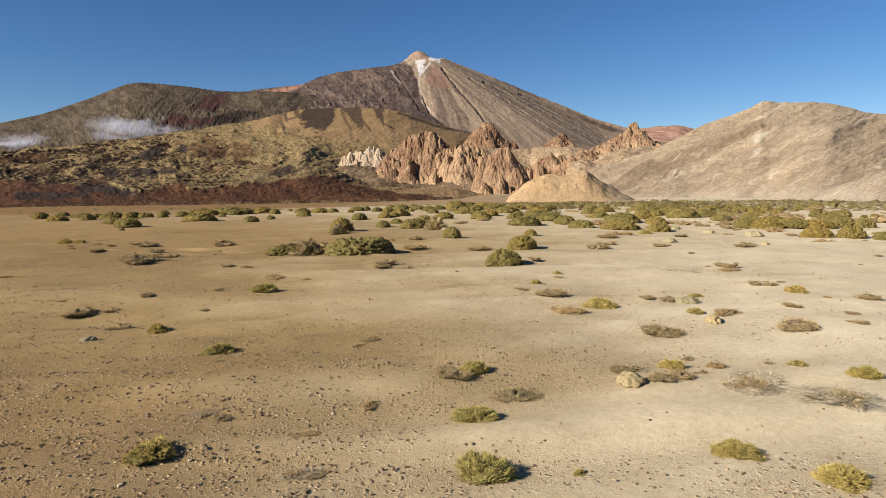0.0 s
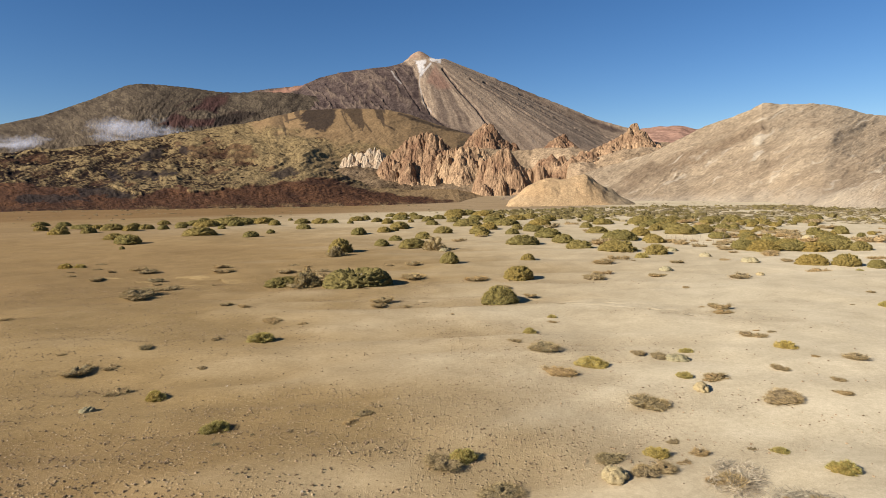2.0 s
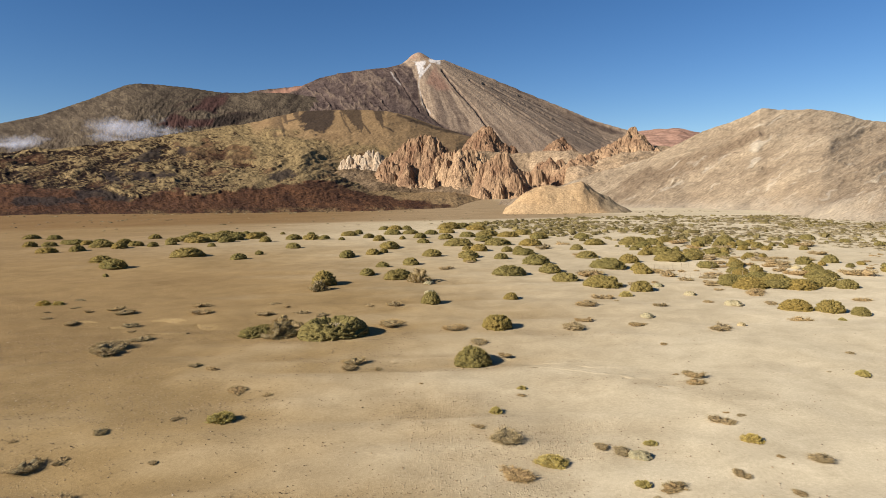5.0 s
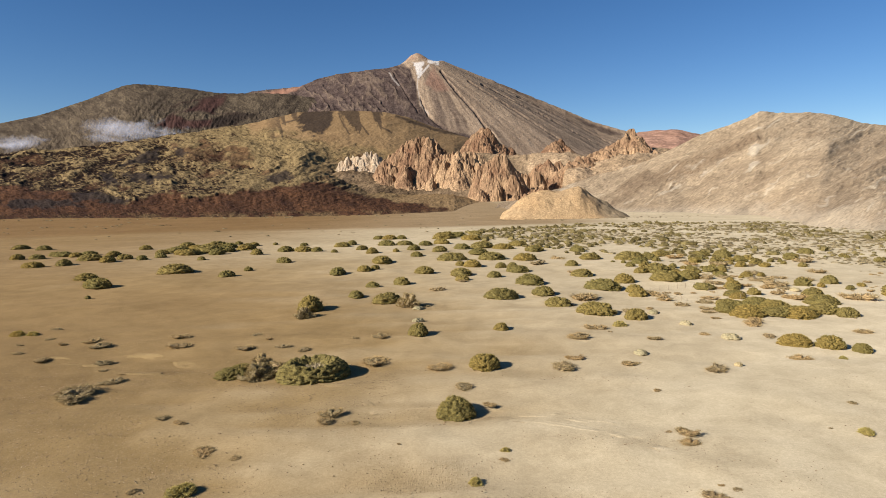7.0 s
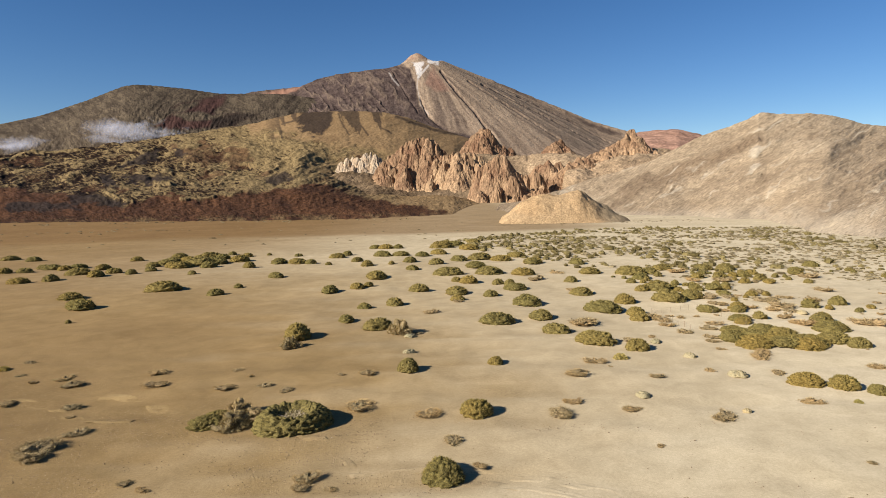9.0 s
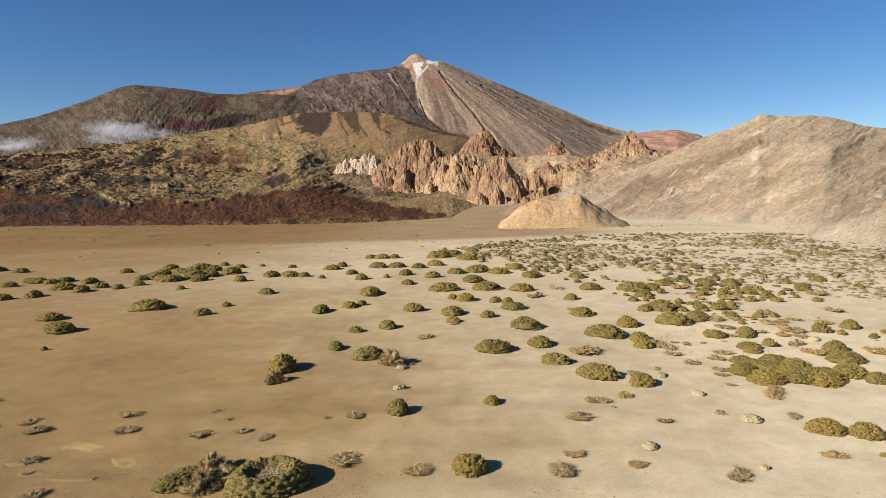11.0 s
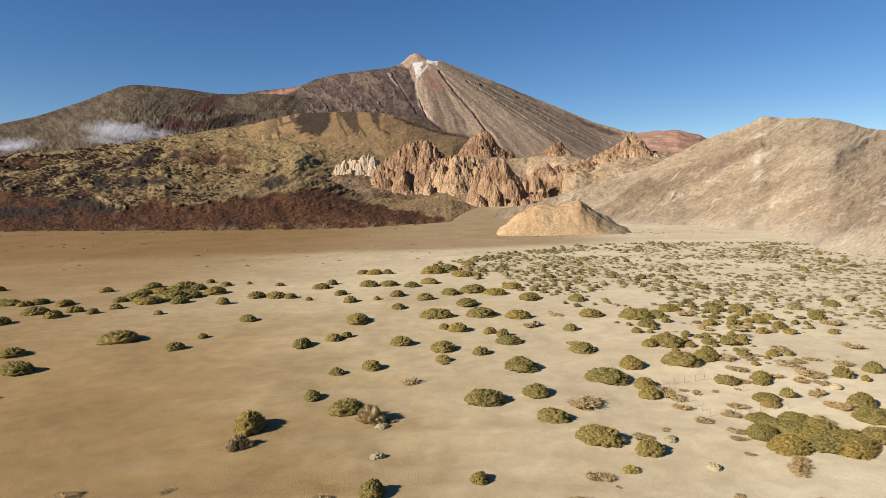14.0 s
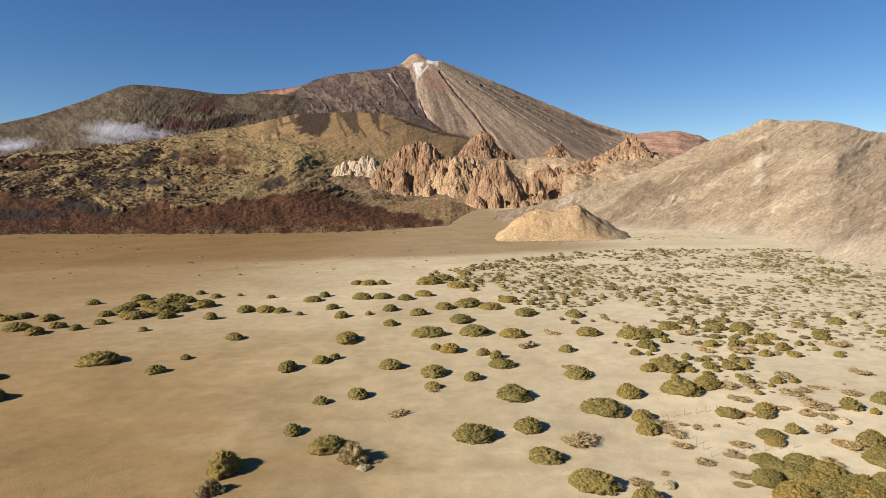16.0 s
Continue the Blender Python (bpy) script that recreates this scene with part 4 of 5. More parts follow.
KINDS = {
    "broom": (make_broom, 7, 1.0, "rounded olive-green broom bush on bare sand", "bush", "broom bushes"),
    "ring": (lambda s: make_broom(s, True), 2, 0.58, "wide olive-green broom bush with a dead hollow heart", "bush", "broom bushes"),
    "mid_broom": (lambda s: make_broom(s, False, True), 7, 1.0, "rounded olive-green broom bush on bare sand", "bush", "broom bushes"),
    "mid_dry": (lambda s: make_dry(s, 800, 0.026), 6, 0.48, "low grey-brown dry twiggy shrub on bare sand", "shrub", "dry shrubs"),
    "far_broom": (make_far_broom, 6, 1.0, "rounded olive-green broom bush in the scrub field", "bush", "broom bushes"),
    "far_dry": (lambda s: make_dry(s, 380, 0.036), 6, 0.55, "low grey-brown dry shrub in the scrub field", "shrub", "dry shrubs"),
    "dry": (make_dry, 6, 0.44, "low grey-brown dry twiggy shrub on bare sand", "shrub", "dry shrubs"),
    "twiggy": (make_twiggy, 3, 0.95, "brown half-dead broom bush with upright twigs on sand", "bush", "broom bushes"),
    "tussock": (make_tussock, 4, 0.72, "spiky yellow-green tussock plant on gravel", "plant", "tussock plants"),
    "dead": (make_dead, 3, 0.6, "bleached dead shrub lying flat on sand", "shrub", "dead shrubs"),
    "cushion": (make_cushion, 3, 0.75, "pale cream-yellow cushion plant on sand", "plant", "cushion plants"),
}
masters, placed, spots = {}, {}, []
spot = random.Random(12)


def plant(kind, x, y, width, tall=0.0):
    """A plant of that kind, width metres across, with its middle at x, y."""
    if y > 92 and kind in ("broom", "dry"):
        kind = "mid_" + kind
    make, variants, rise, label, category, group = KINDS[kind]
    i = placed[kind] = placed.get(kind, -1) + 1
    v = i % variants
    spots.append((x, y, width))
    if "broom" in kind:
        rise = tall or min(1.02, max(0.56, 1.22 - 0.12 * width))
    m = Matrix.LocRotScale((x, y, float(ground_z(x, y)) - 0.02), Euler((0, 0, spot.uniform(0, 6.28))),
                           (width * spot.uniform(0.92, 1.08), width * spot.uniform(0.85, 1.05), width * (tall or rise) * spot.uniform(0.85, 1.1)))
    if (kind, v) not in masters:
        ob = masters[kind, v] = tagged(make(300 + 11 * v + len(kind)), label, category, group)
        ob.matrix_basis = m
    else:
        old = masters[kind, v]
        ob = copy_thing(old, m @ Matrix.Diagonal((*(1 / s for s in old.scale), 1)))
    return ob


plant("tussock", 3.9, 19.1, 1.14)
plant("tussock", -3.2, 19.7, 1.45)
plant("tussock", -1.2, 19.7, 0.34)
plant("dry", -6.7, 19.7, 0.62)
plant("dead", -7.0, 19.8, 0.90)
plant("tussock", 2.4, 20.4, 1.02)
plant("tussock", -10.6, 20.6, 1.12)
plant("dry", -7.4, 21.7, 1.02)
plant("tussock", -3.2, 22.8, 1.30)
plant("dry", -9.8, 22.8, 0.69)
plant("dead", 6.2, 23.1, 2.05)
plant("dead", -10.4, 23.1, 0.77)
plant("dry", 5.8, 23.2, 0.62)
plant("dry", -6.1, 23.9, 0.78)
plant("dry", -2.0, 24.6, 1.62)
plant("dry", 4.5, 24.9, 0.88)
plant("dead", 5.1, 25.0, 2.42)
plant("cushion", 1.5, 25.1, 0.96)
plant("tussock", 8.5, 25.2, 0.96)
plant("dry", 2.5, 25.3, 1.40)
plant("dry", 3.2, 25.6, 1.12)
plant("dry", 4.0, 26.1, 0.63)
plant("dry", 1.4, 26.2, 0.64)
plant("dry", -3.8, 26.2, 1.66)
plant("dry", 1.7, 26.4, 1.26)
plant("tussock", -3.1, 26.7, 1.04)
plant("tussock", 3.3, 26.7, 0.88)
plant("dry", 4.8, 26.9, 0.88)
plant("dry", -11.7, 27.8, 0.51)
plant("tussock", -12.3, 29.4, 1.19)
plant("dry", -11.9, 29.5, 1.00)
plant("dry", -7.3, 29.9, 0.96)
plant("dry", -6.9, 30.8, 0.90)
plant("dry", 10.0, 31.4, 2.12)
plant("dry", 4.6, 31.5, 2.25)
plant("cushion", -18.5, 31.7, 0.71)
plant("cushion", 7.4, 33.0, 0.88)
plant("tussock", -16.3, 33.1, 0.98)
plant("dry", 13.7, 33.6, 0.89)
plant("dry", -18.5, 34.1, 1.50)
plant("dry", 8.6, 34.3, 1.65)
plant("dry", 12.0, 35.3, 1.13)
plant("dry", 1.8, 36.0, 2.38)
plant("dry", 16.5, 36.7, 1.47)
plant("tussock", 3.7, 37.2, 1.61)
plant("dry", -22.3, 37.4, 2.17)
plant("cushion", 8.2, 37.8, 1.11)
plant("dry", -21.0, 38.1, 1.21)
plant("dry", 7.4, 38.3, 1.38)
plant("dry", 6.5, 38.9, 1.06)
plant("tussock", 14.4, 39.1, 1.10)
plant("dry", 1.7, 40.0, 2.71)
plant("dry", -20.8, 41.3, 1.14)
plant("dry", 0.3, 41.6, 0.96)
plant("dry", 14.1, 42.0, 1.94)
plant("tussock", -14.8, 43.4, 1.79)
plant("tussock", 1.5, 44.0, 1.00)
plant("dry", 3.4, 47.1, 0.81)
plant("dry", -13.3, 47.7, 1.00)
plant("dry", -15.6, 48.6, 2.14)
plant("dry", 15.7, 49.4, 1.88)
plant("dry", -34.7, 49.6, 1.14)
plant("dry", 16.0, 50.6, 2.02)
plant("dry", -19.1, 53.2, 1.30)
plant("dry", -6.8, 53.5, 1.10)
plant("dry", -8.8, 53.9, 2.18)
plant("dry", -20.7, 54.1, 1.57)
plant("dry", -8.6, 54.6, 2.59)
plant("broom", 0.6, 55.0, 3.4, 0.76)
plant("dry", 3.2, 56.3, 1.36)
plant("dry", -30.4, 59.0, 3.45)
plant("dry", -30.4, 59.7, 4.39)
plant("dry", 1.4, 60.9, 2.27)
plant("dry", -29.8, 63.0, 1.87)
plant("dry", -29.3, 63.3, 2.38)
plant("twiggy", -17.0, 64.6, 3.9, 0.66)
plant("broom", -19.0, 66.5, 2.7, 0.55)
plant("ring", -12.1, 64.9, 6.5)
plant("broom", -19.3, 64.9, 3.0, 0.62)
plant("dry", 24.4, 64.9, 2.90)
plant("cushion", 26.9, 66.2, 0.88)
plant("dry", 10.8, 66.3, 3.33)
plant("dry", -0.6, 66.8, 2.89)
plant("broom", 3.5, 66.8, 2.85, 0.85)
plant("dry", 17.3, 67.3, 2.32)
plant("twiggy", -17.4, 66.7, 3.7, 0.7)
plant("twiggy", -15.5, 65.9, 3.0, 0.66)
plant("tussock", 38.0, 68.4, 1.12)
plant("dry", 34.0, 68.5, 2.81)
plant("dry", -7.0, 68.9, 3.87)
plant("dry", 12.5, 69.2, 2.22)
plant("dry", -33.7, 69.7, 2.24)
plant("cushion", 19.3, 70.5, 1.48)
plant("broom", 41.5, 70.8, 1.80)
plant("dry", -40.5, 70.8, 2.28)
plant("broom", 39.1, 72.2, 2.69)
plant("broom", 36.3, 73.5, 3.18)
plant("dry", -15.0, 73.9, 2.06)
plant("dry", -21.4, 74.7, 2.98)
plant("dry", -17.7, 75.5, 2.25)
plant("dry", -29.0, 76.0, 2.97)
plant("dry", 22.5, 76.1, 1.99)
plant("dry", -37.6, 76.1, 2.60)
plant("cushion", 30.9, 76.2, 1.85)
plant("dry", 35.6, 77.2, 2.04)
plant("dry", 14.7, 77.5, 3.26)
plant("dry", -39.6, 78.1, 2.40)
plant("dry", 28.8, 78.1, 1.91)
plant("dry", -10.3, 78.4, 1.33)
plant("dry", -7.5, 78.5, 2.51)
plant("broom", -3.2, 79.4, 2.54)
plant("dry", 47.5, 79.5, 2.99)
plant("dry", -30.7, 80.1, 3.10)
plant("dry", -22.1, 80.8, 1.93)
plant("broom", 6.5, 82.0, 1.90)
plant("dry", 17.6, 82.5, 3.28)
plant("dry", 36.9, 83.3, 3.94)
plant("tussock", 21.0, 83.8, 1.82)
plant("cushion", 29.2, 84.3, 1.44)
plant("dry", 37.9, 84.8, 2.45)
plant("broom", 50.9, 87.4, 2.72)
plant("cushion", -3.6, 87.5, 1.51)
plant("broom", 24.3, 88.0, 2.87)
plant("broom", 38.5, 88.0, 4.08)
plant("twiggy", -18.6, 90.2, 3.0)
plant("broom", 49.5, 90.1, 4.02)
plant("dry", 34.7, 90.7, 2.28)
plant("broom", 19.8, 90.8, 4.64)
plant("broom", 37.5, 91.4, 3.22)
plant("dry", 35.3, 92.5, 2.54)
plant("broom", -18.9, 95.0, 4.4, 1.08)
plant("dry", 33.1, 95.7, 3.11)
plant("twiggy", -5.4, 97.4, 3.9)
plant("dry", -3.2, 97.0, 2.0)
plant("cushion", -3.9, 95.3, 1.5)
plant("dry", 37.0, 97.4, 2.86)
plant("broom", 16.1, 97.4, 3.84)
plant("dry", 60.5, 99.6, 5.81)
plant("dry", 39.0, 99.9, 3.30)
plant("broom", 54.1, 100.1, 3.35)
plant("broom", -8.7, 100.3, 4.36)
plant("broom", 43.2, 100.3, 2.6, 0.6)
plant("dry", 20.8, 101.4, 5.92)
plant("broom", 43.6, 102.2, 2.9, 0.6)
plant("broom", 8.4, 103.3, 5.55)
plant("dry", 33.1, 103.5, 3.47)
plant("dry", 51.2, 104.2, 3.50)
plant("dry", 32.6, 104.9, 3.52)
plant("broom", 30.0, 105.1, 3.03)
plant("broom", -14.0, 105.3, 2.70)
plant("broom", 15.3, 105.6, 3.88)
plant("dry", 32.0, 107.4, 4.25)
plant("broom", 46.5, 108.8, 2.11)
plant("broom", 30.7, 109.3, 3.03)
plant("broom", 47.3, 110.6, 2.92)
plant("dry", -1.3, 111.1, 3.98)
plant("broom", 26.4, 112.1, 5.56)
plant("dry", 54.9, 112.1, 5.74)
plant("broom", 65.2, 113.8, 3.19)
plant("broom", -12.7, 116.3, 2.65)
plant("dry", 63.1, 116.9, 4.07)
plant("dry", 54.5, 117.1, 3.69)
plant("broom", 31.4, 117.4, 3.81)
plant("broom", 14.8, 117.7, 5.50)
plant("broom", 31.5, 118.4, 3.69)
plant("broom", -7.7, 118.5, 3.38)
plant("broom", 39.5, 118.8, 5.34)
plant("broom", -62.4, 119.2, 4.64)
plant("dry", 60.0, 119.8, 3.17)
plant("dry", 50.6, 120.4, 3.60)
plant("dry", 3.1, 120.7, 2.92)
plant("dry", 46.8, 120.9, 4.66)
plant("broom", 44.2, 121.3, 4.31)
plant("broom", 3.1, 122.0, 2.45)
plant("dry", 58.1, 125.3, 4.00)
plant("broom", 9.3, 126.2, 3.11)
plant("dry", 70.9, 126.7, 4.51)
plant("broom", 26.4, 127.8, 5.42)
plant("broom", -69.9, 128.7, 4.64)
plant("broom", 3.1, 128.8, 4.85)
plant("broom", 38.5, 130.0, 3.22)
plant("broom", 41.8, 130.9, 5.68)
plant("broom", -43.8, 132.2, 3.49)
plant("dry", 26.1, 132.5, 3.60)
plant("broom", -21.6, 132.6, 3.94)
plant("broom", 14.6, 132.8, 4.27)
plant("broom", -4.3, 133.4, 4.18)
plant("broom", -16.7, 136.2, 2.94)
plant("broom", -14.7, 138.1, 2.30)
plant("broom", 14.1, 138.1, 2.67)
plant("broom", -56.7, 138.5, 7.26)
plant("dry", 64.3, 139.2, 3.31)
plant("broom", -41.8, 139.6, 1.87)
plant("dry", 58.4, 140.3, 5.62)
plant("dry", 52.4, 140.9, 3.88)
plant("broom", 11.9, 141.0, 2.52)
plant("broom", 27.4, 142.1, 2.76)
plant("broom", 6.0, 143.3, 3.85)
plant("dry", 78.5, 144.1, 5.82)
plant("broom", 42.9, 144.7, 3.89)
plant("broom", 3.3, 144.8, 2.39)
plant("dry", 20.6, 146.0, 4.85)
plant("broom", -14.5, 151.3, 4.55)
plant("broom", 42.8, 152.1, 6.16)
plant("broom", 47.5, 153.3, 4.17)
plant("broom", -14.9, 153.7, 4.65)
plant("broom", 18.8, 154.3, 5.36)
plant("broom", -38.1, 154.7, 3.76)
plant("broom", -90.5, 155.0, 4.00)
plant("dry", 54.5, 155.0, 6.36)
plant("broom", 34.5, 155.7, 5.18)
plant("broom", 1.6, 155.9, 6.58)
plant("dry", 26.9, 156.4, 5.27)
plant("broom", 11.2, 157.3, 7.11)
plant("broom", 67.2, 158.4, 4.82)
plant("broom", 62.2, 158.6, 4.59)
plant("broom", 52.8, 160.0, 4.88)
plant("broom", -84.0, 161.9, 4.21)
plant("broom", -61.2, 163.5, 2.27)
plant("broom", 90.7, 163.8, 3.77)
plant("broom", -77.2, 165.4, 2.81)
plant("broom", -90.9, 166.1, 5.73)
plant("broom", -7.2, 166.7, 3.60)
plant("broom", -82.9, 168.0, 3.38)
plant("broom", 8.7, 169.3, 5.73)
plant("broom", -75.2, 171.5, 2.93)
plant("broom", 35.5, 173.8, 4.58)
plant("broom", -50.9, 175.3, 3.28)
plant("broom", -19.7, 175.7, 3.83)
plant("broom", 24.3, 176.5, 5.48)
plant("broom", -90.8, 177.2, 4.96)
plant("broom", -13.4, 177.7, 1.95)
plant("broom", -1.4, 177.9, 4.44)
plant("broom", -62.6, 178.0, 4.17)
plant("broom", -101.6, 178.1, 3.62)
plant("broom", -70.3, 178.6, 6.24)
plant("broom", -30.6, 178.9, 1.97)
plant("broom", -73.2, 179.6, 4.21)
plant("broom", -105.9, 179.7, 4.77)
plant("broom", -99.5, 180.8, 4.80)
plant("broom", -79.3, 181.3, 3.41)
plant("broom", -36.1, 182.5, 3.72)
plant("broom", -8.8, 183.3, 4.03)
plant("broom", -40.3, 184.3, 5.20)
plant("broom", -45.5, 184.7, 5.21)
plant("broom", 16.7, 184.7, 5.78)
plant("broom", -67.8, 185.2, 8.63)
plant("broom", 5.0, 185.3, 4.94)
plant("broom", -24.0, 186.8, 3.53)
plant("broom", -63.3, 187.1, 5.87)
plant("broom", -78.2, 187.3, 5.87)
plant("broom", 11.0, 189.5, 7.41)
plant("broom", -59.2, 192.5, 6.36)
plant("broom", -66.4, 192.5, 5.17)
plant("broom", -79.1, 193.2, 4.58)
plant("broom", 22.2, 194.6, 5.53)
plant("broom", -75.2, 195.1, 5.25)
plant("broom", -72.1, 197.0, 5.61)
plant("broom", -31.5, 198.6, 5.04)
plant("broom", -92.4, 198.8, 3.80)
plant("broom", -6.0, 199.6, 4.76)
plant("broom", -66.9, 200.3, 4.78)
plant("broom", -18.3, 202.1, 5.78)
plant("broom", -12.7, 202.7, 5.80)
plant("broom", -72.3, 203.8, 7.11)
plant("broom", -44.9, 205.0, 2.30)
plant("broom", -82.2, 205.0, 5.55)
plant("broom", -1.0, 205.8, 4.93)
plant("broom", -29.8, 206.4, 3.31)
plant("broom", -61.4, 206.9, 3.65)
plant("broom", -55.1, 208.9, 1.69)
plant("broom", -68.8, 214.3, 3.11)
plant("broom", 9.1, 221.8, 7.13)
plant("broom", -19.7, 229.2, 5.21)
plant("broom", -15.5, 229.6, 3.74)
plant("broom", -0.0, 230.0, 8.16)
plant("broom", -23.7, 230.4, 3.75)
plant("broom", 4.8, 238.0, 6.96)
plant("broom", 12.2, 253.8, 6.25)
plant("broom", -96.0, 152.0, 4.60)
plant("broom", -109.0, 173.0, 4.20)
plant("broom", -113.6, 172.0, 4.00)
plant("broom", -109.4, 181.5, 3.40)
plant("broom", -128.0, 205.0, 4.50)
plant("broom", -139.0, 210.0, 5.50)
plant("broom", -57.0, 107.0, 1.10)
plant("broom", 39.5, 96.0, 2.62, 0.55)
plant("broom", 40.0, 94.2, 3.38, 0.5)
plant("broom", 41.2, 92.6, 4.2, 0.52)
plant("broom", 42.6, 90.5, 4.5, 0.55)
plant("broom", 44.8, 89.7, 4.6, 0.5)
plant("broom", 46.4, 90.8, 4.0, 0.5)
plant("broom", 44.5, 92.6, 4.4, 0.6)
plant("broom", 43.0, 94.6, 3.8, 0.6)
plant("broom", 44.6, 87.2, 4.4, 0.5)
plant("broom", 42.4, 88.2, 4.0, 0.5)
plant("broom", 46.2, 88.4, 3.8, 0.46)
plant("broom", 52.6, 95.6, 4.6, 0.55)
plant("dry", 42.6, 95.1, 3.26)
plant("dry", 46.4, 95.0, 3.44)
plant("dry", 51.0, 99.3, 4.59)
plant("dry", 24.5, 91.1, 3.18)
plant("cushion", 27.4, 90.7, 1.61)
plant("dry", 32.4, 100.2, 2.87)
plant("dry", 36.4, 105.7, 2.22)
plant("dry", 39.1, 106.3, 1.65)
plant("dry", 52.3, 109.6, 3.87)
plant("dry", 54.5, 108.4, 3.07)
plant("cushion", 55.5, 107.0, 1.7)
plant("dry", 56.9, 118.4, 3.47)
plant("dry", 49.7, 111.8, 3.20)
plant("dry", 46.5, 115.5, 4.17)
plant("dry", 42.4, 107.0, 1.21)
plant("dry", 44.6, 109.7, 2.76)
plant("dry", 27.8, 93.2, 1.49)
plant("dry", 35.1, 106.9, 1.76)
plant("dry", -48.1, 85.1, 2.12)
plant("tussock", -50.7, 82.0, 1.77)
plant("tussock", -48.9, 81.9, 1.48)
plant("dry", -45.6, 79.8, 1.43)
plant("dry", -47.0, 76.9, 0.96)
plant("dry", -42.5, 77.3, 1.38)
plant("dry", -44.9, 73.4, 1.62)
plant("dry", -19.9, 78.2, 1.12)
plant("dry", -3.2, 49.1, 0.39)
plant("dry", -32.5, 67.4, 1.03)
plant("dry", 34.0, 86.9, 1.61)
plant("dry", 17.0, 59.3, 0.85)
plant("tussock", 3.6, 48.3, 0.69)
plant("dry", 14.9, 51.0, 0.58)
plant("dry", 30.8, 56.3, 0.95)
plant("tussock", 27.9, 50.5, 1.22)
plant("dry", 26.2, 51.6, 0.38)
plant("dry", 19.0, 80.7, 0.73)
plant("dry", -17.5, 43.4, 0.85)
plant("dry", -16.2, 37.8, 0.65)
plant("dry", -25.0, 40.3, 0.70)
plant("dry", -15.1, 28.8, 0.33)
plant("dry", -10.7, 28.7, 0.38)
plant("tussock", 9.2, 39.3, 0.75)
plant("tussock", 7.3, 34.6, 0.77)
plant("dry", 14.6, 49.8, 0.60)
plant("dry", 15.0, 43.4, 0.53)
plant("dry", 15.6, 42.8, 0.67)
plant("dry", 12.8, 31.9, 0.89)
plant("dry", 14.7, 37.0, 0.59)
plant("dry", 4.3, 27.9, 0.60)
plant("dry", 6.7, 27.2, 0.37)
plant("tussock", 7.5, 26.9, 0.58)


# ---- the scrub field ----
def field_spots(seed, tries):
    """Open places in the scrub field: x, y, width, how broom-like."""
    rng = random.Random(seed)
    found, cells = [], {}
    for x, y, w in spots:
        cells.setdefault((x // 6, y // 6), []).append((x, y, w))
    for _ in range(tries):
        y = rng.uniform(84, 350)
        x = rng.uniform(-4, 250)
        left = float(np.interp(y, [82, 100, 125, 162, 215, 250, 300, 341, 350], [46, 44, 42, 36, 12, -2, 30, 75, 95]))
        if x < left + rng.uniform(-3, 12) or x > 0.75 * y + 25:
            continue
        patch = float(vnoise(x / 16, y / 16, 0, 6) + 0.6 * vnoise(x / 5, y / 7, 0, 7))
        into = min(1.0, (x - left) / 62)
        if rng.random() < 0.42 - 0.8 * patch + 0.25 * ramp(250, 340, y):
            continue
        broomy = rng.random() < 0.80 - 0.70 * into + 0.2 * patch
        width = (1.2 + 2.4 * rng.random() ** 1.6) if broomy else (0.45 + 2.4 * rng.random() ** 1.8)
        gap = 0.36 * width + 0.05
        near = (q for i in (-1, 0, 1) for j in (-1, 0, 1) for q in cells.get((x // 6 + i, y // 6 + j), ()))
        if any(abs(x - a) < gap + 0.42 * w and abs(y - b) < gap + 0.42 * w for a, b, w in near):
            continue
        cells.setdefault((x // 6, y // 6), []).append((x, y, width))
        found.append((x, y, width, broomy))
    return sorted(found, key=lambda q: q[1])


def strays():
    """A few lone dry shrubs on the brown flat beyond the scrub."""
    rng = random.Random(9)
    out = []
    for _ in range(110):
        x, y = rng.uniform(-260, 90), rng.uniform(255, 490)
        if abs(x - 85) > 60 or y < 400:
            out.append((x, y, rng.uniform(0.7, 2.6), False))
    for _ in range(90):
        x = rng.uniform(-400, -10)
        out.append((x, 505 + 0.03 * (x + 200) + rng.uniform(-12, 14), rng.uniform(0.9, 3.2), False))
    for _ in range(26):
        out.append((rng.uniform(112, 190), rng.uniform(418, 450), rng.uniform(0.8, 2.4), False))
    for _ in range(70):
        x = rng.uniform(38, 150)
        out.append((x, 416 + 0.1 * (x - 85) + rng.uniform(-4, 6), rng.uniform(0.5, 1.8), False))
    for _ in range(26):
        out.append((rng.gauss(-215, 30), rng.gauss(395, 9), rng.uniform(0.9, 2.8), False))
    return out


SCRUB = plant_mat("scrub_twigs", (0.135, 0.100, 0.055), (0.31, 0.242, 0.142))
BROOM_FAR = plant_mat("scrub_broom", (0.085, 0.065, 0.026), (0.21, 0.165, 0.070))


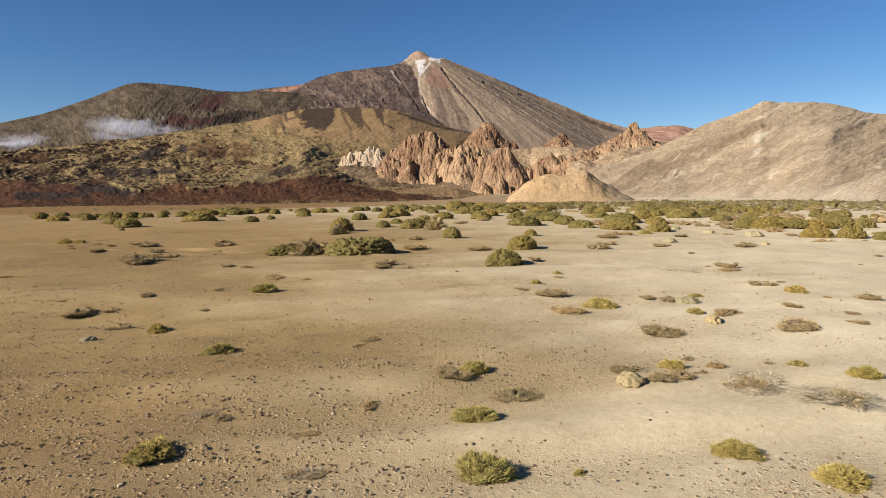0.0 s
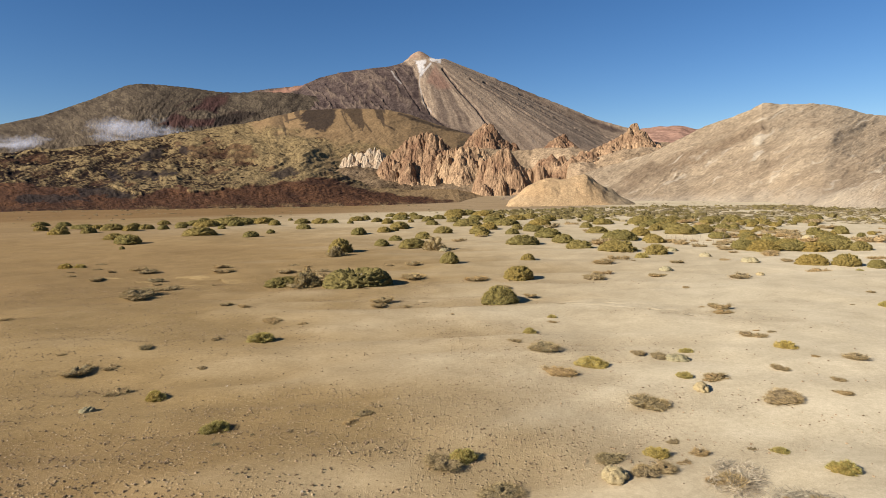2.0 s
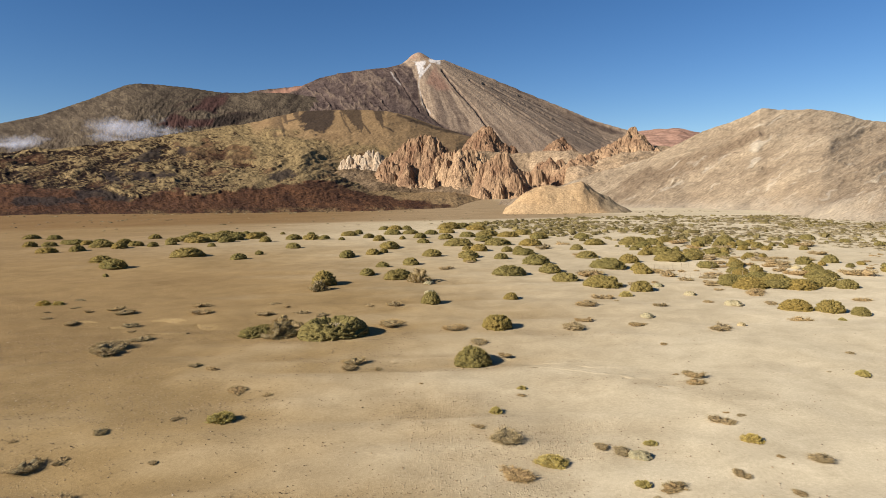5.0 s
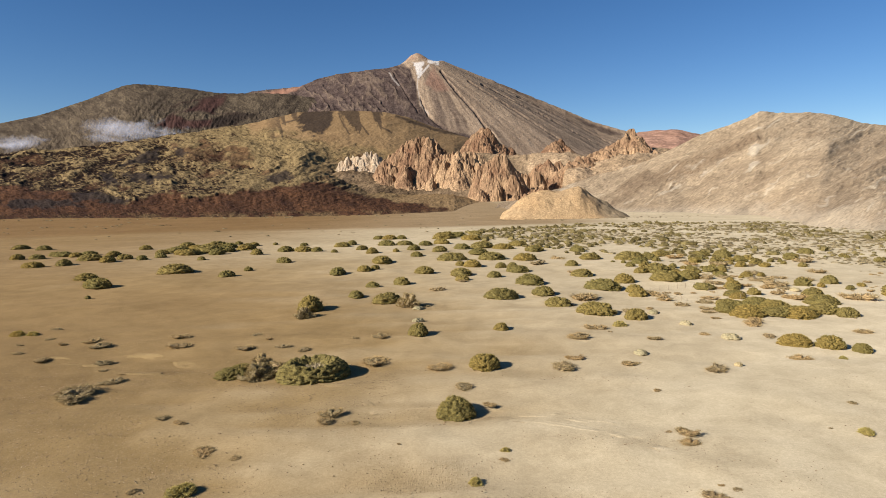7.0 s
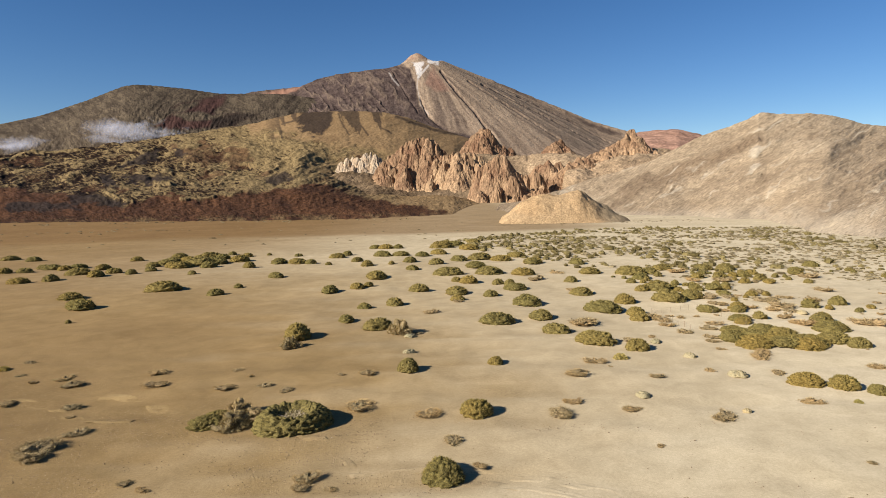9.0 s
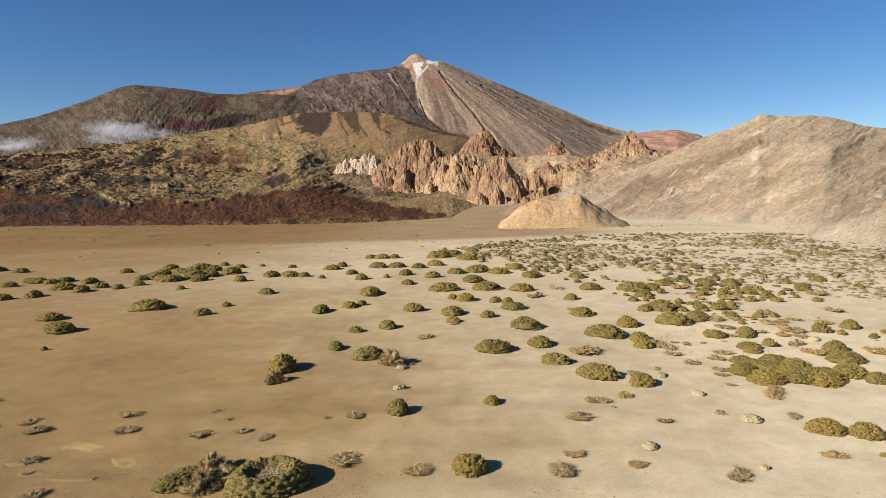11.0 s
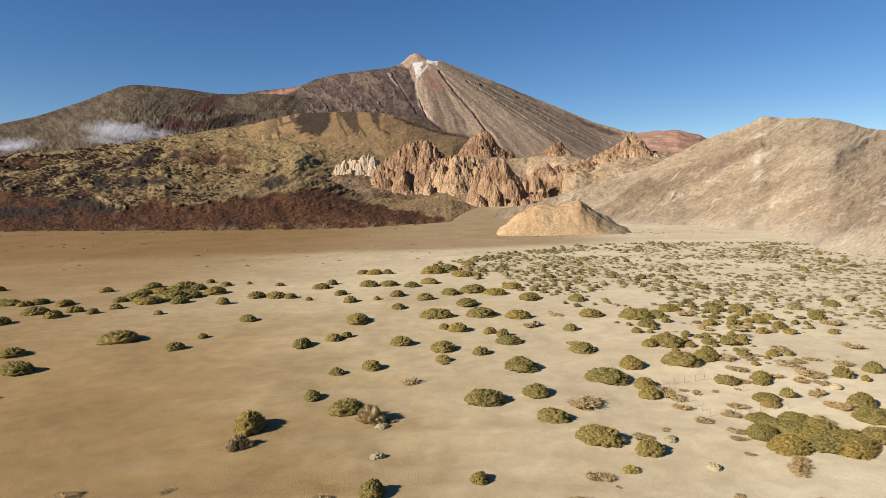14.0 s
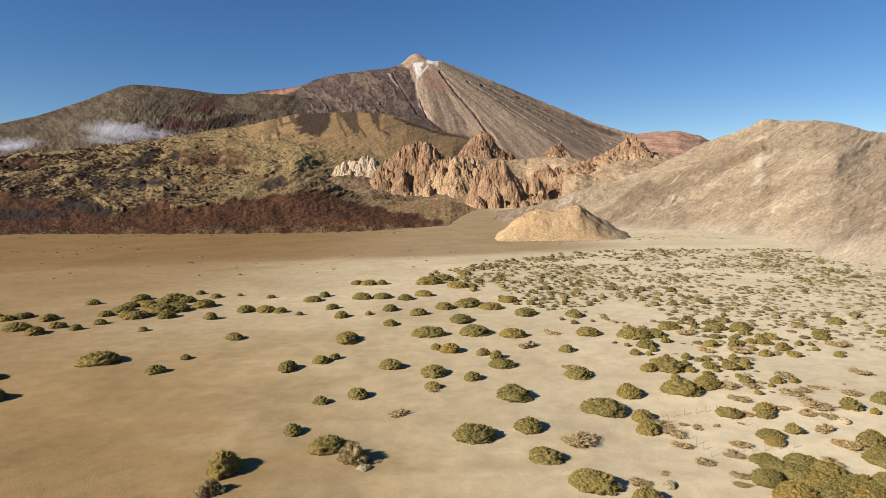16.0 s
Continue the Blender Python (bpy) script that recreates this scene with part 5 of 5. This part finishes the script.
def scrub():
    found = field_spots(5, 42000)
    brooms = [q for q in found if q[3]]
    shrubs = [q for q in found if not q[3]]
    for x, y, w, b in brooms[:150]:
        plant("far_broom", x, y, w)
    for x, y, w, b in shrubs[:150]:
        plant("far_dry", x, y, w * 1.1)
    for rows, name, mat, label, rise in ((brooms[150:], "far_broom", BROOM_FAR, "olive-green broom scrub spread over the far plain", 0.95), (shrubs[150:] + strays(), "far_scrub", SCRUB, "grey-brown dry scrub spread over the far plain", 0.5)):
        rng = np.random.default_rng(len(name))
        vs, fs, at = [], [], 0
        shapes = [lobes(500 + k, 18, 0.1, 0.18, 0.9, 0.34) for k in range(8)]
        for x, y, w, _ in rows:
            c, r = shapes[rng.integers(len(shapes))]
            t = rng.uniform(0, 6.28)
            turn = np.array([[math.cos(t), -math.sin(t), 0], [math.sin(t), math.cos(t), 0], [0, 0, 1]])
            c = c @ turn.T
            v, f = sprigs(c, r, 26, 0.17, 0.11, rng, 0.2, 0, 0.6)
            tt, uu = np.meshgrid(np.linspace(0, 2 * np.pi, 9, endpoint=False), np.linspace(0, 1, 4))
            cc = np.sqrt(1 - uu * uu)
            d = np.stack([cc * np.cos(tt), cc * np.sin(tt), uu], -1).reshape(-1, 3)
            core = d * lobe_surface(d, c, r)[:, None] * 0.95
            a = np.arange(3)[:, None] * 9 + np.arange(9)[None]
            b = np.arange(3)[:, None] * 9 + (np.arange(9)[None] + 1) % 9
            f = np.concatenate([f, np.stack([a, b, b + 9, a + 9], -1).reshape(-1, 4) + len(v)])
            v = np.concatenate([v, core])
            v = v * np.array([w * rng.uniform(0.8, 1.35), w * rng.uniform(0.8, 1.2), w * rise * rng.uniform(0.65, 1.1)]) + np.array([x, y, float(ground_z(x, y)) - 0.02])
            vs.append(v)
            fs.append(f + at)
            at += len(v)
        if vs:
            tagged(mesh_object(name, np.concatenate(vs), np.concatenate(fs), mat, smooth=False), label, "scrub", kind="stuff")


scrub()


# ---- tracks on the plain ----
def smooth_line(points, count):
    """A rounded line through plan points."""
    p = np.array(points, float)
    k = np.concatenate([[0], np.cumsum(np.hypot(*np.diff(p, axis=0).T))])
    t = np.linspace(0, k[-1], count)
    x, y = np.interp(t, k, p[:, 0]), np.interp(t, k, p[:, 1])
    for _ in range(6):
        x[1:-1], y[1:-1] = (x[:-2] + 2 * x[1:-1] + x[2:]) / 4, (y[:-2] + 2 * y[1:-1] + y[2:]) / 4
    return x, y


def strip(name, points, offsets, heights, tone, label, category, depth=1.0):
    """Soil shaped along a line: cross-section offsets and heights in metres."""
    x, y = smooth_line(points, 110)
    dx, dy = np.gradient(x), np.gradient(y)
    n = np.hypot(dx, dy)
    o, h = np.array(offsets)[None], np.array(heights)[None]
    wob = 1 + 0.5 * vnoise(x / 1.7, y / 1.7, 0, 3)[:, None]
    px = x[:, None] - (dy / n)[:, None] * o * wob
    py = y[:, None] + (dx / n)[:, None] * o * wob
    fade = np.minimum(1, 6 * np.minimum(np.linspace(0, 1, len(x)), np.linspace(1, 0, len(x))))[:, None]
    z = ground_z(px, py) - 0.03 + (h * depth + 0.03) * fade * (1 + 0.4 * vnoise(px / 0.7, py / 0.7, 0, 9))
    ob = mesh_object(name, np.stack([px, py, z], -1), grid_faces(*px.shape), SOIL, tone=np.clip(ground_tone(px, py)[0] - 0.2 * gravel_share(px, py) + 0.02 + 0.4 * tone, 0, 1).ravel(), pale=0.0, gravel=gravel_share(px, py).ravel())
    tagged(ob, label, category, kind="structure")


RUT = ((-0.55, -0.3, -0.08, 0.12, 0.35, 0.6), (-0.03, 0.07, 0.02, 0.015, 0.075, -0.03))
for line, tone in ((((-0.7, 54.5), (3.3, 54.0), (6.7, 53.0), (9.7, 51.7), (12.3, 49.9), (14.5, 47.6)), 0.05), (((-3.0, 55.8), (-0.8, 55.7), (3.5, 55.4), (7.6, 54.2), (11.0, 52.6), (13.5, 50.6)), 0.05),
                   (((-47, 73.6), (-42.9, 72.7), (-38.7, 71.3), (-34.3, 68.6), (-31.2, 66.7), (-26.4, 65.9)), 0.02), (((-32.4, 71.0), (-31.9, 73.2), (-29.0, 71.8), (-25.7, 69.4), (-22, 67.6)), 0.02), (((-12.4, 64.2), (-10.6, 62.3), (-8.5, 60.3), (-6.4, 57.9), (-5.2, 55)), 0.03)):
    strip("wheel_track", line, *RUT, tone, "old wheel track pressed into sandy soil", "track", 0.4 if tone < 0.05 else 0.5)
strip("footpath", ((121.9, 213.4), (108.0, 190.6), (100.0, 176.0), (97.1, 168.4), (91.1, 158.4), (87.0, 151.1), (84.3, 143.8), (79.8, 133.4)), (-1.3, -0.7, 0, 0.7, 1.3), (-0.03, 0.09, 0.10, 0.09, -0.03), 0.6, "pale trodden footpath across the scrub field", "path")


# ---- small wire fence ----
POST_WOOD = plant_mat("weathered_post", (0.16, 0.12, 0.08), (0.34, 0.27, 0.20))
WIRE = shader("rusty_wire", 0.6)[0]
WIRE.node_tree.nodes["Principled BSDF"].inputs["Base Color"].default_value = (0.16, 0.11, 0.07, 1)


def build_fence():
    """Thin posts and two sagging wires round a small square of scrub."""
    rng = np.random.default_rng(4)
    corners = np.array([(34.5, 97.3), (44.5, 99.1), (41.4, 111.5), (33.5, 109.7)])
    ob = new("wire_fence")
    ob.location = (34.5, 97.3, 0)
    tagged(ob, "low wire fence on thin weathered posts round scrub", "fence")
    tops = []
    for a, b in zip(corners, np.roll(corners, -1, 0)):
        n = max(5, int(np.hypot(*(b - a)) / 1.65))
        for k in range(n):
            x, y = a + (b - a) * k / n + rng.normal(0, 0.06, 2)
            z = float(ground_z(x, y))
            tip = rng.normal(0, 0.04, 2)
            t = np.linspace(0, 2 * np.pi, 6, endpoint=False)
            rows = [(0.0, 0.036), (0.5, 0.034), (0.85, 0.03), (0.87, 0.015)]
            v = np.concatenate([np.stack([x - 34.5 + tip[0] * h + r * np.cos(t), y - 97.3 + tip[1] * h + r * np.sin(t), z - 0.05 + h * np.ones(6)], 1) for h, r in rows])
            f = [[i * 6 + j, i * 6 + (j + 1) % 6, i * 6 + 6 + (j + 1) % 6, i * 6 + 6 + j] for i in range(3) for j in range(6)]
            mesh_object("post", v, f, POST_WOOD, ob, smooth=False)
            tops.append((x - 34.5, y - 97.3, z))
    tops.append(tops[0])
    for h in (0.45, 0.8):
        v, f = [], []
        for (x0, y0, z0), (x1, y1, z1) in zip(tops, tops[1:]):
            for k in range(5):
                u = k / 5
                p = np.array([x0 + (x1 - x0) * u, y0 + (y1 - y0) * u, z0 + (z1 - z0) * u + h - 0.12 * u * (1 - u)])
                v += [p + np.array(q) * 0.004 for q in ((-1, -1, -1), (1, 1, -1), (0, 0, 1))]
        m = len(v) // 3
        for i in range(m):
            j = (i + 1) % m
            f += [[i * 3 + c, i * 3 + (c + 1) % 3, j * 3 + (c + 1) % 3, j * 3 + c] for c in range(3)]
        mesh_object("wire", v, f, WIRE, ob, "thin rusty wire")


build_fence()


# ---- low cloud ----
def cloud_mat():
    mat, nt, bsdf = shader("thin_cloud", 1.0)
    nt.nodes.remove(bsdf)
    vec = coords(nt, (0.8, 0.2, 1.3))
    n = noise_node(nt, vec, 0.012, 7, 0.62, 1.2)
    soft = attribute(nt, "tone")
    s = nt.nodes.new("ShaderNodeMath")
    s.operation = "MULTIPLY_ADD"
    s.inputs[1].default_value = 0.75
    s.inputs[2].default_value = -0.98
    nt.links.new(soft, s.inputs[0])
    t = nt.nodes.new("ShaderNodeMath")
    t.operation, t.use_clamp = "ADD", True
    nt.links.new(s.outputs[0], t.inputs[0])
    nt.links.new(n, t.inputs[1])
    trans, diff = nt.nodes.new("ShaderNodeBsdfTransparent"), nt.nodes.new("ShaderNodeBsdfDiffuse")
    diff.inputs["Color"].default_value = (0.45, 0.45, 0.5, 1)
    mix = nt.nodes.new("ShaderNodeMixShader")
    nt.links.new(t.outputs[0], mix.inputs[0])
    nt.links.new(trans.outputs[0], mix.inputs[1])
    nt.links.new(diff.outputs[0], mix.inputs[2])
    nt.links.new(mix.outputs[0], nt.nodes["Material Output"].inputs["Surface"])
    return mat


def build_cloud(x0, x1, y0, z0, z1, seed, mat):
    """A drifting bank of thin cloud: three bowed sheets one behind the other."""
    ob = new("cloud_bank")
    ob.location = ((x0 + x1) / 2, y0, z0)
    tagged(ob, "thin white cloud drifting low over the slopes", "cloud", "clouds")
    for k in range(3):
        u, v = np.meshgrid(np.linspace(0, 1, 40), np.linspace(0, 1, 16), indexing="ij")
        x = (u - 0.5) * (x1 - x0)
        z = (z1 - z0) * (v - 0.1) + 25 * vnoise(u * 3, v + k, 0, seed)
        y = 60 * k + 60 * np.sin(v * 2.2) + 30 * vnoise(u * 4, v * 2, k, seed)
        tone = np.sin(np.pi * u) ** 0.7 * np.sin(np.pi * np.clip(v * 0.9 + 0.05, 0, 1)) * (1 - 0.55 * v * np.abs(2 * u - 0.7))
        mesh_object("cloud_layer", np.stack([x, y, z], -1), grid_faces(40, 16), mat, ob, tone=tone.ravel(), pale=0.0)


CLOUD = cloud_mat()
build_cloud(-1780, -1010, 2720, 240, 430, 3, CLOUD)
build_cloud(-2150, -1700, 2720, 225, 330, 8, CLOUD)


# ---- loose stones ----
def stones(count, seed):
    rng = np.random.default_rng(seed)
    y = 9 + 58 * rng.uniform(0, 1, count) ** 1.5
    x = rng.uniform(-1, 1, count) * (y * 0.78 + 3) - 3
    keep = rng.uniform(0, 1, count) < np.clip(gravel_share(x, y) + 0.25 * ramp(0, -8, x), 0.04, 1) * ramp(8, 16, y) * ramp(1.0, 0.85, np.abs(x + 3) / (y * 0.78 + 3))
    x, y = x[keep], y[keep]
    n = len(x)
    size = 0.014 + 0.040 * rng.uniform(0, 1, n) ** 3 + 0.0004 * np.maximum(y - 25, 0)
    size = size * (1 + 0.3 * ramp(-2, -9, x) * ramp(36, 24, y))
    cube = np.array([[sx_, sy_, sz_] for sz_ in (-0.5, 0.5) for sx_, sy_ in ((-1, -1), (1, -1), (1, 1), (-1, 1))], float) * 0.7
    p = cube[None] * rng.uniform(0.55, 1.25, (n, 8, 3)) * size[:, None, None]
    p[:, 4:, :2] *= 0.7
    t = rng.uniform(0, 6.28, n)
    c, s = np.cos(t)[:, None], np.sin(t)[:, None]
    p = np.stack([p[..., 0] * c - p[..., 1] * s, p[..., 0] * s + p[..., 1] * c, p[..., 2]], -1)
    p += np.stack([x, y, ground_z(x, y) + size * 0.2], -1)[:, None]
    quad = np.array([[4, 5, 6, 7], [0, 1, 5, 4], [1, 2, 6, 5], [2, 3, 7, 6], [3, 0, 4, 7]])
    f = (quad[None] + 8 * np.arange(n)[:, None, None]).reshape(-1, 4)
    tone = np.repeat(rng.uniform(0, 1, n), 8)
    ob = mesh_object("gravel", p, f, STONE, smooth=False, tone=tone, pale=np.repeat((rng.uniform(0, 1, n) > 0.985) * 0.7, 8))
    tagged(ob, "small angular brown and tan stones strewn over sand", "gravel", kind="stuff")


stones(84000, 2)
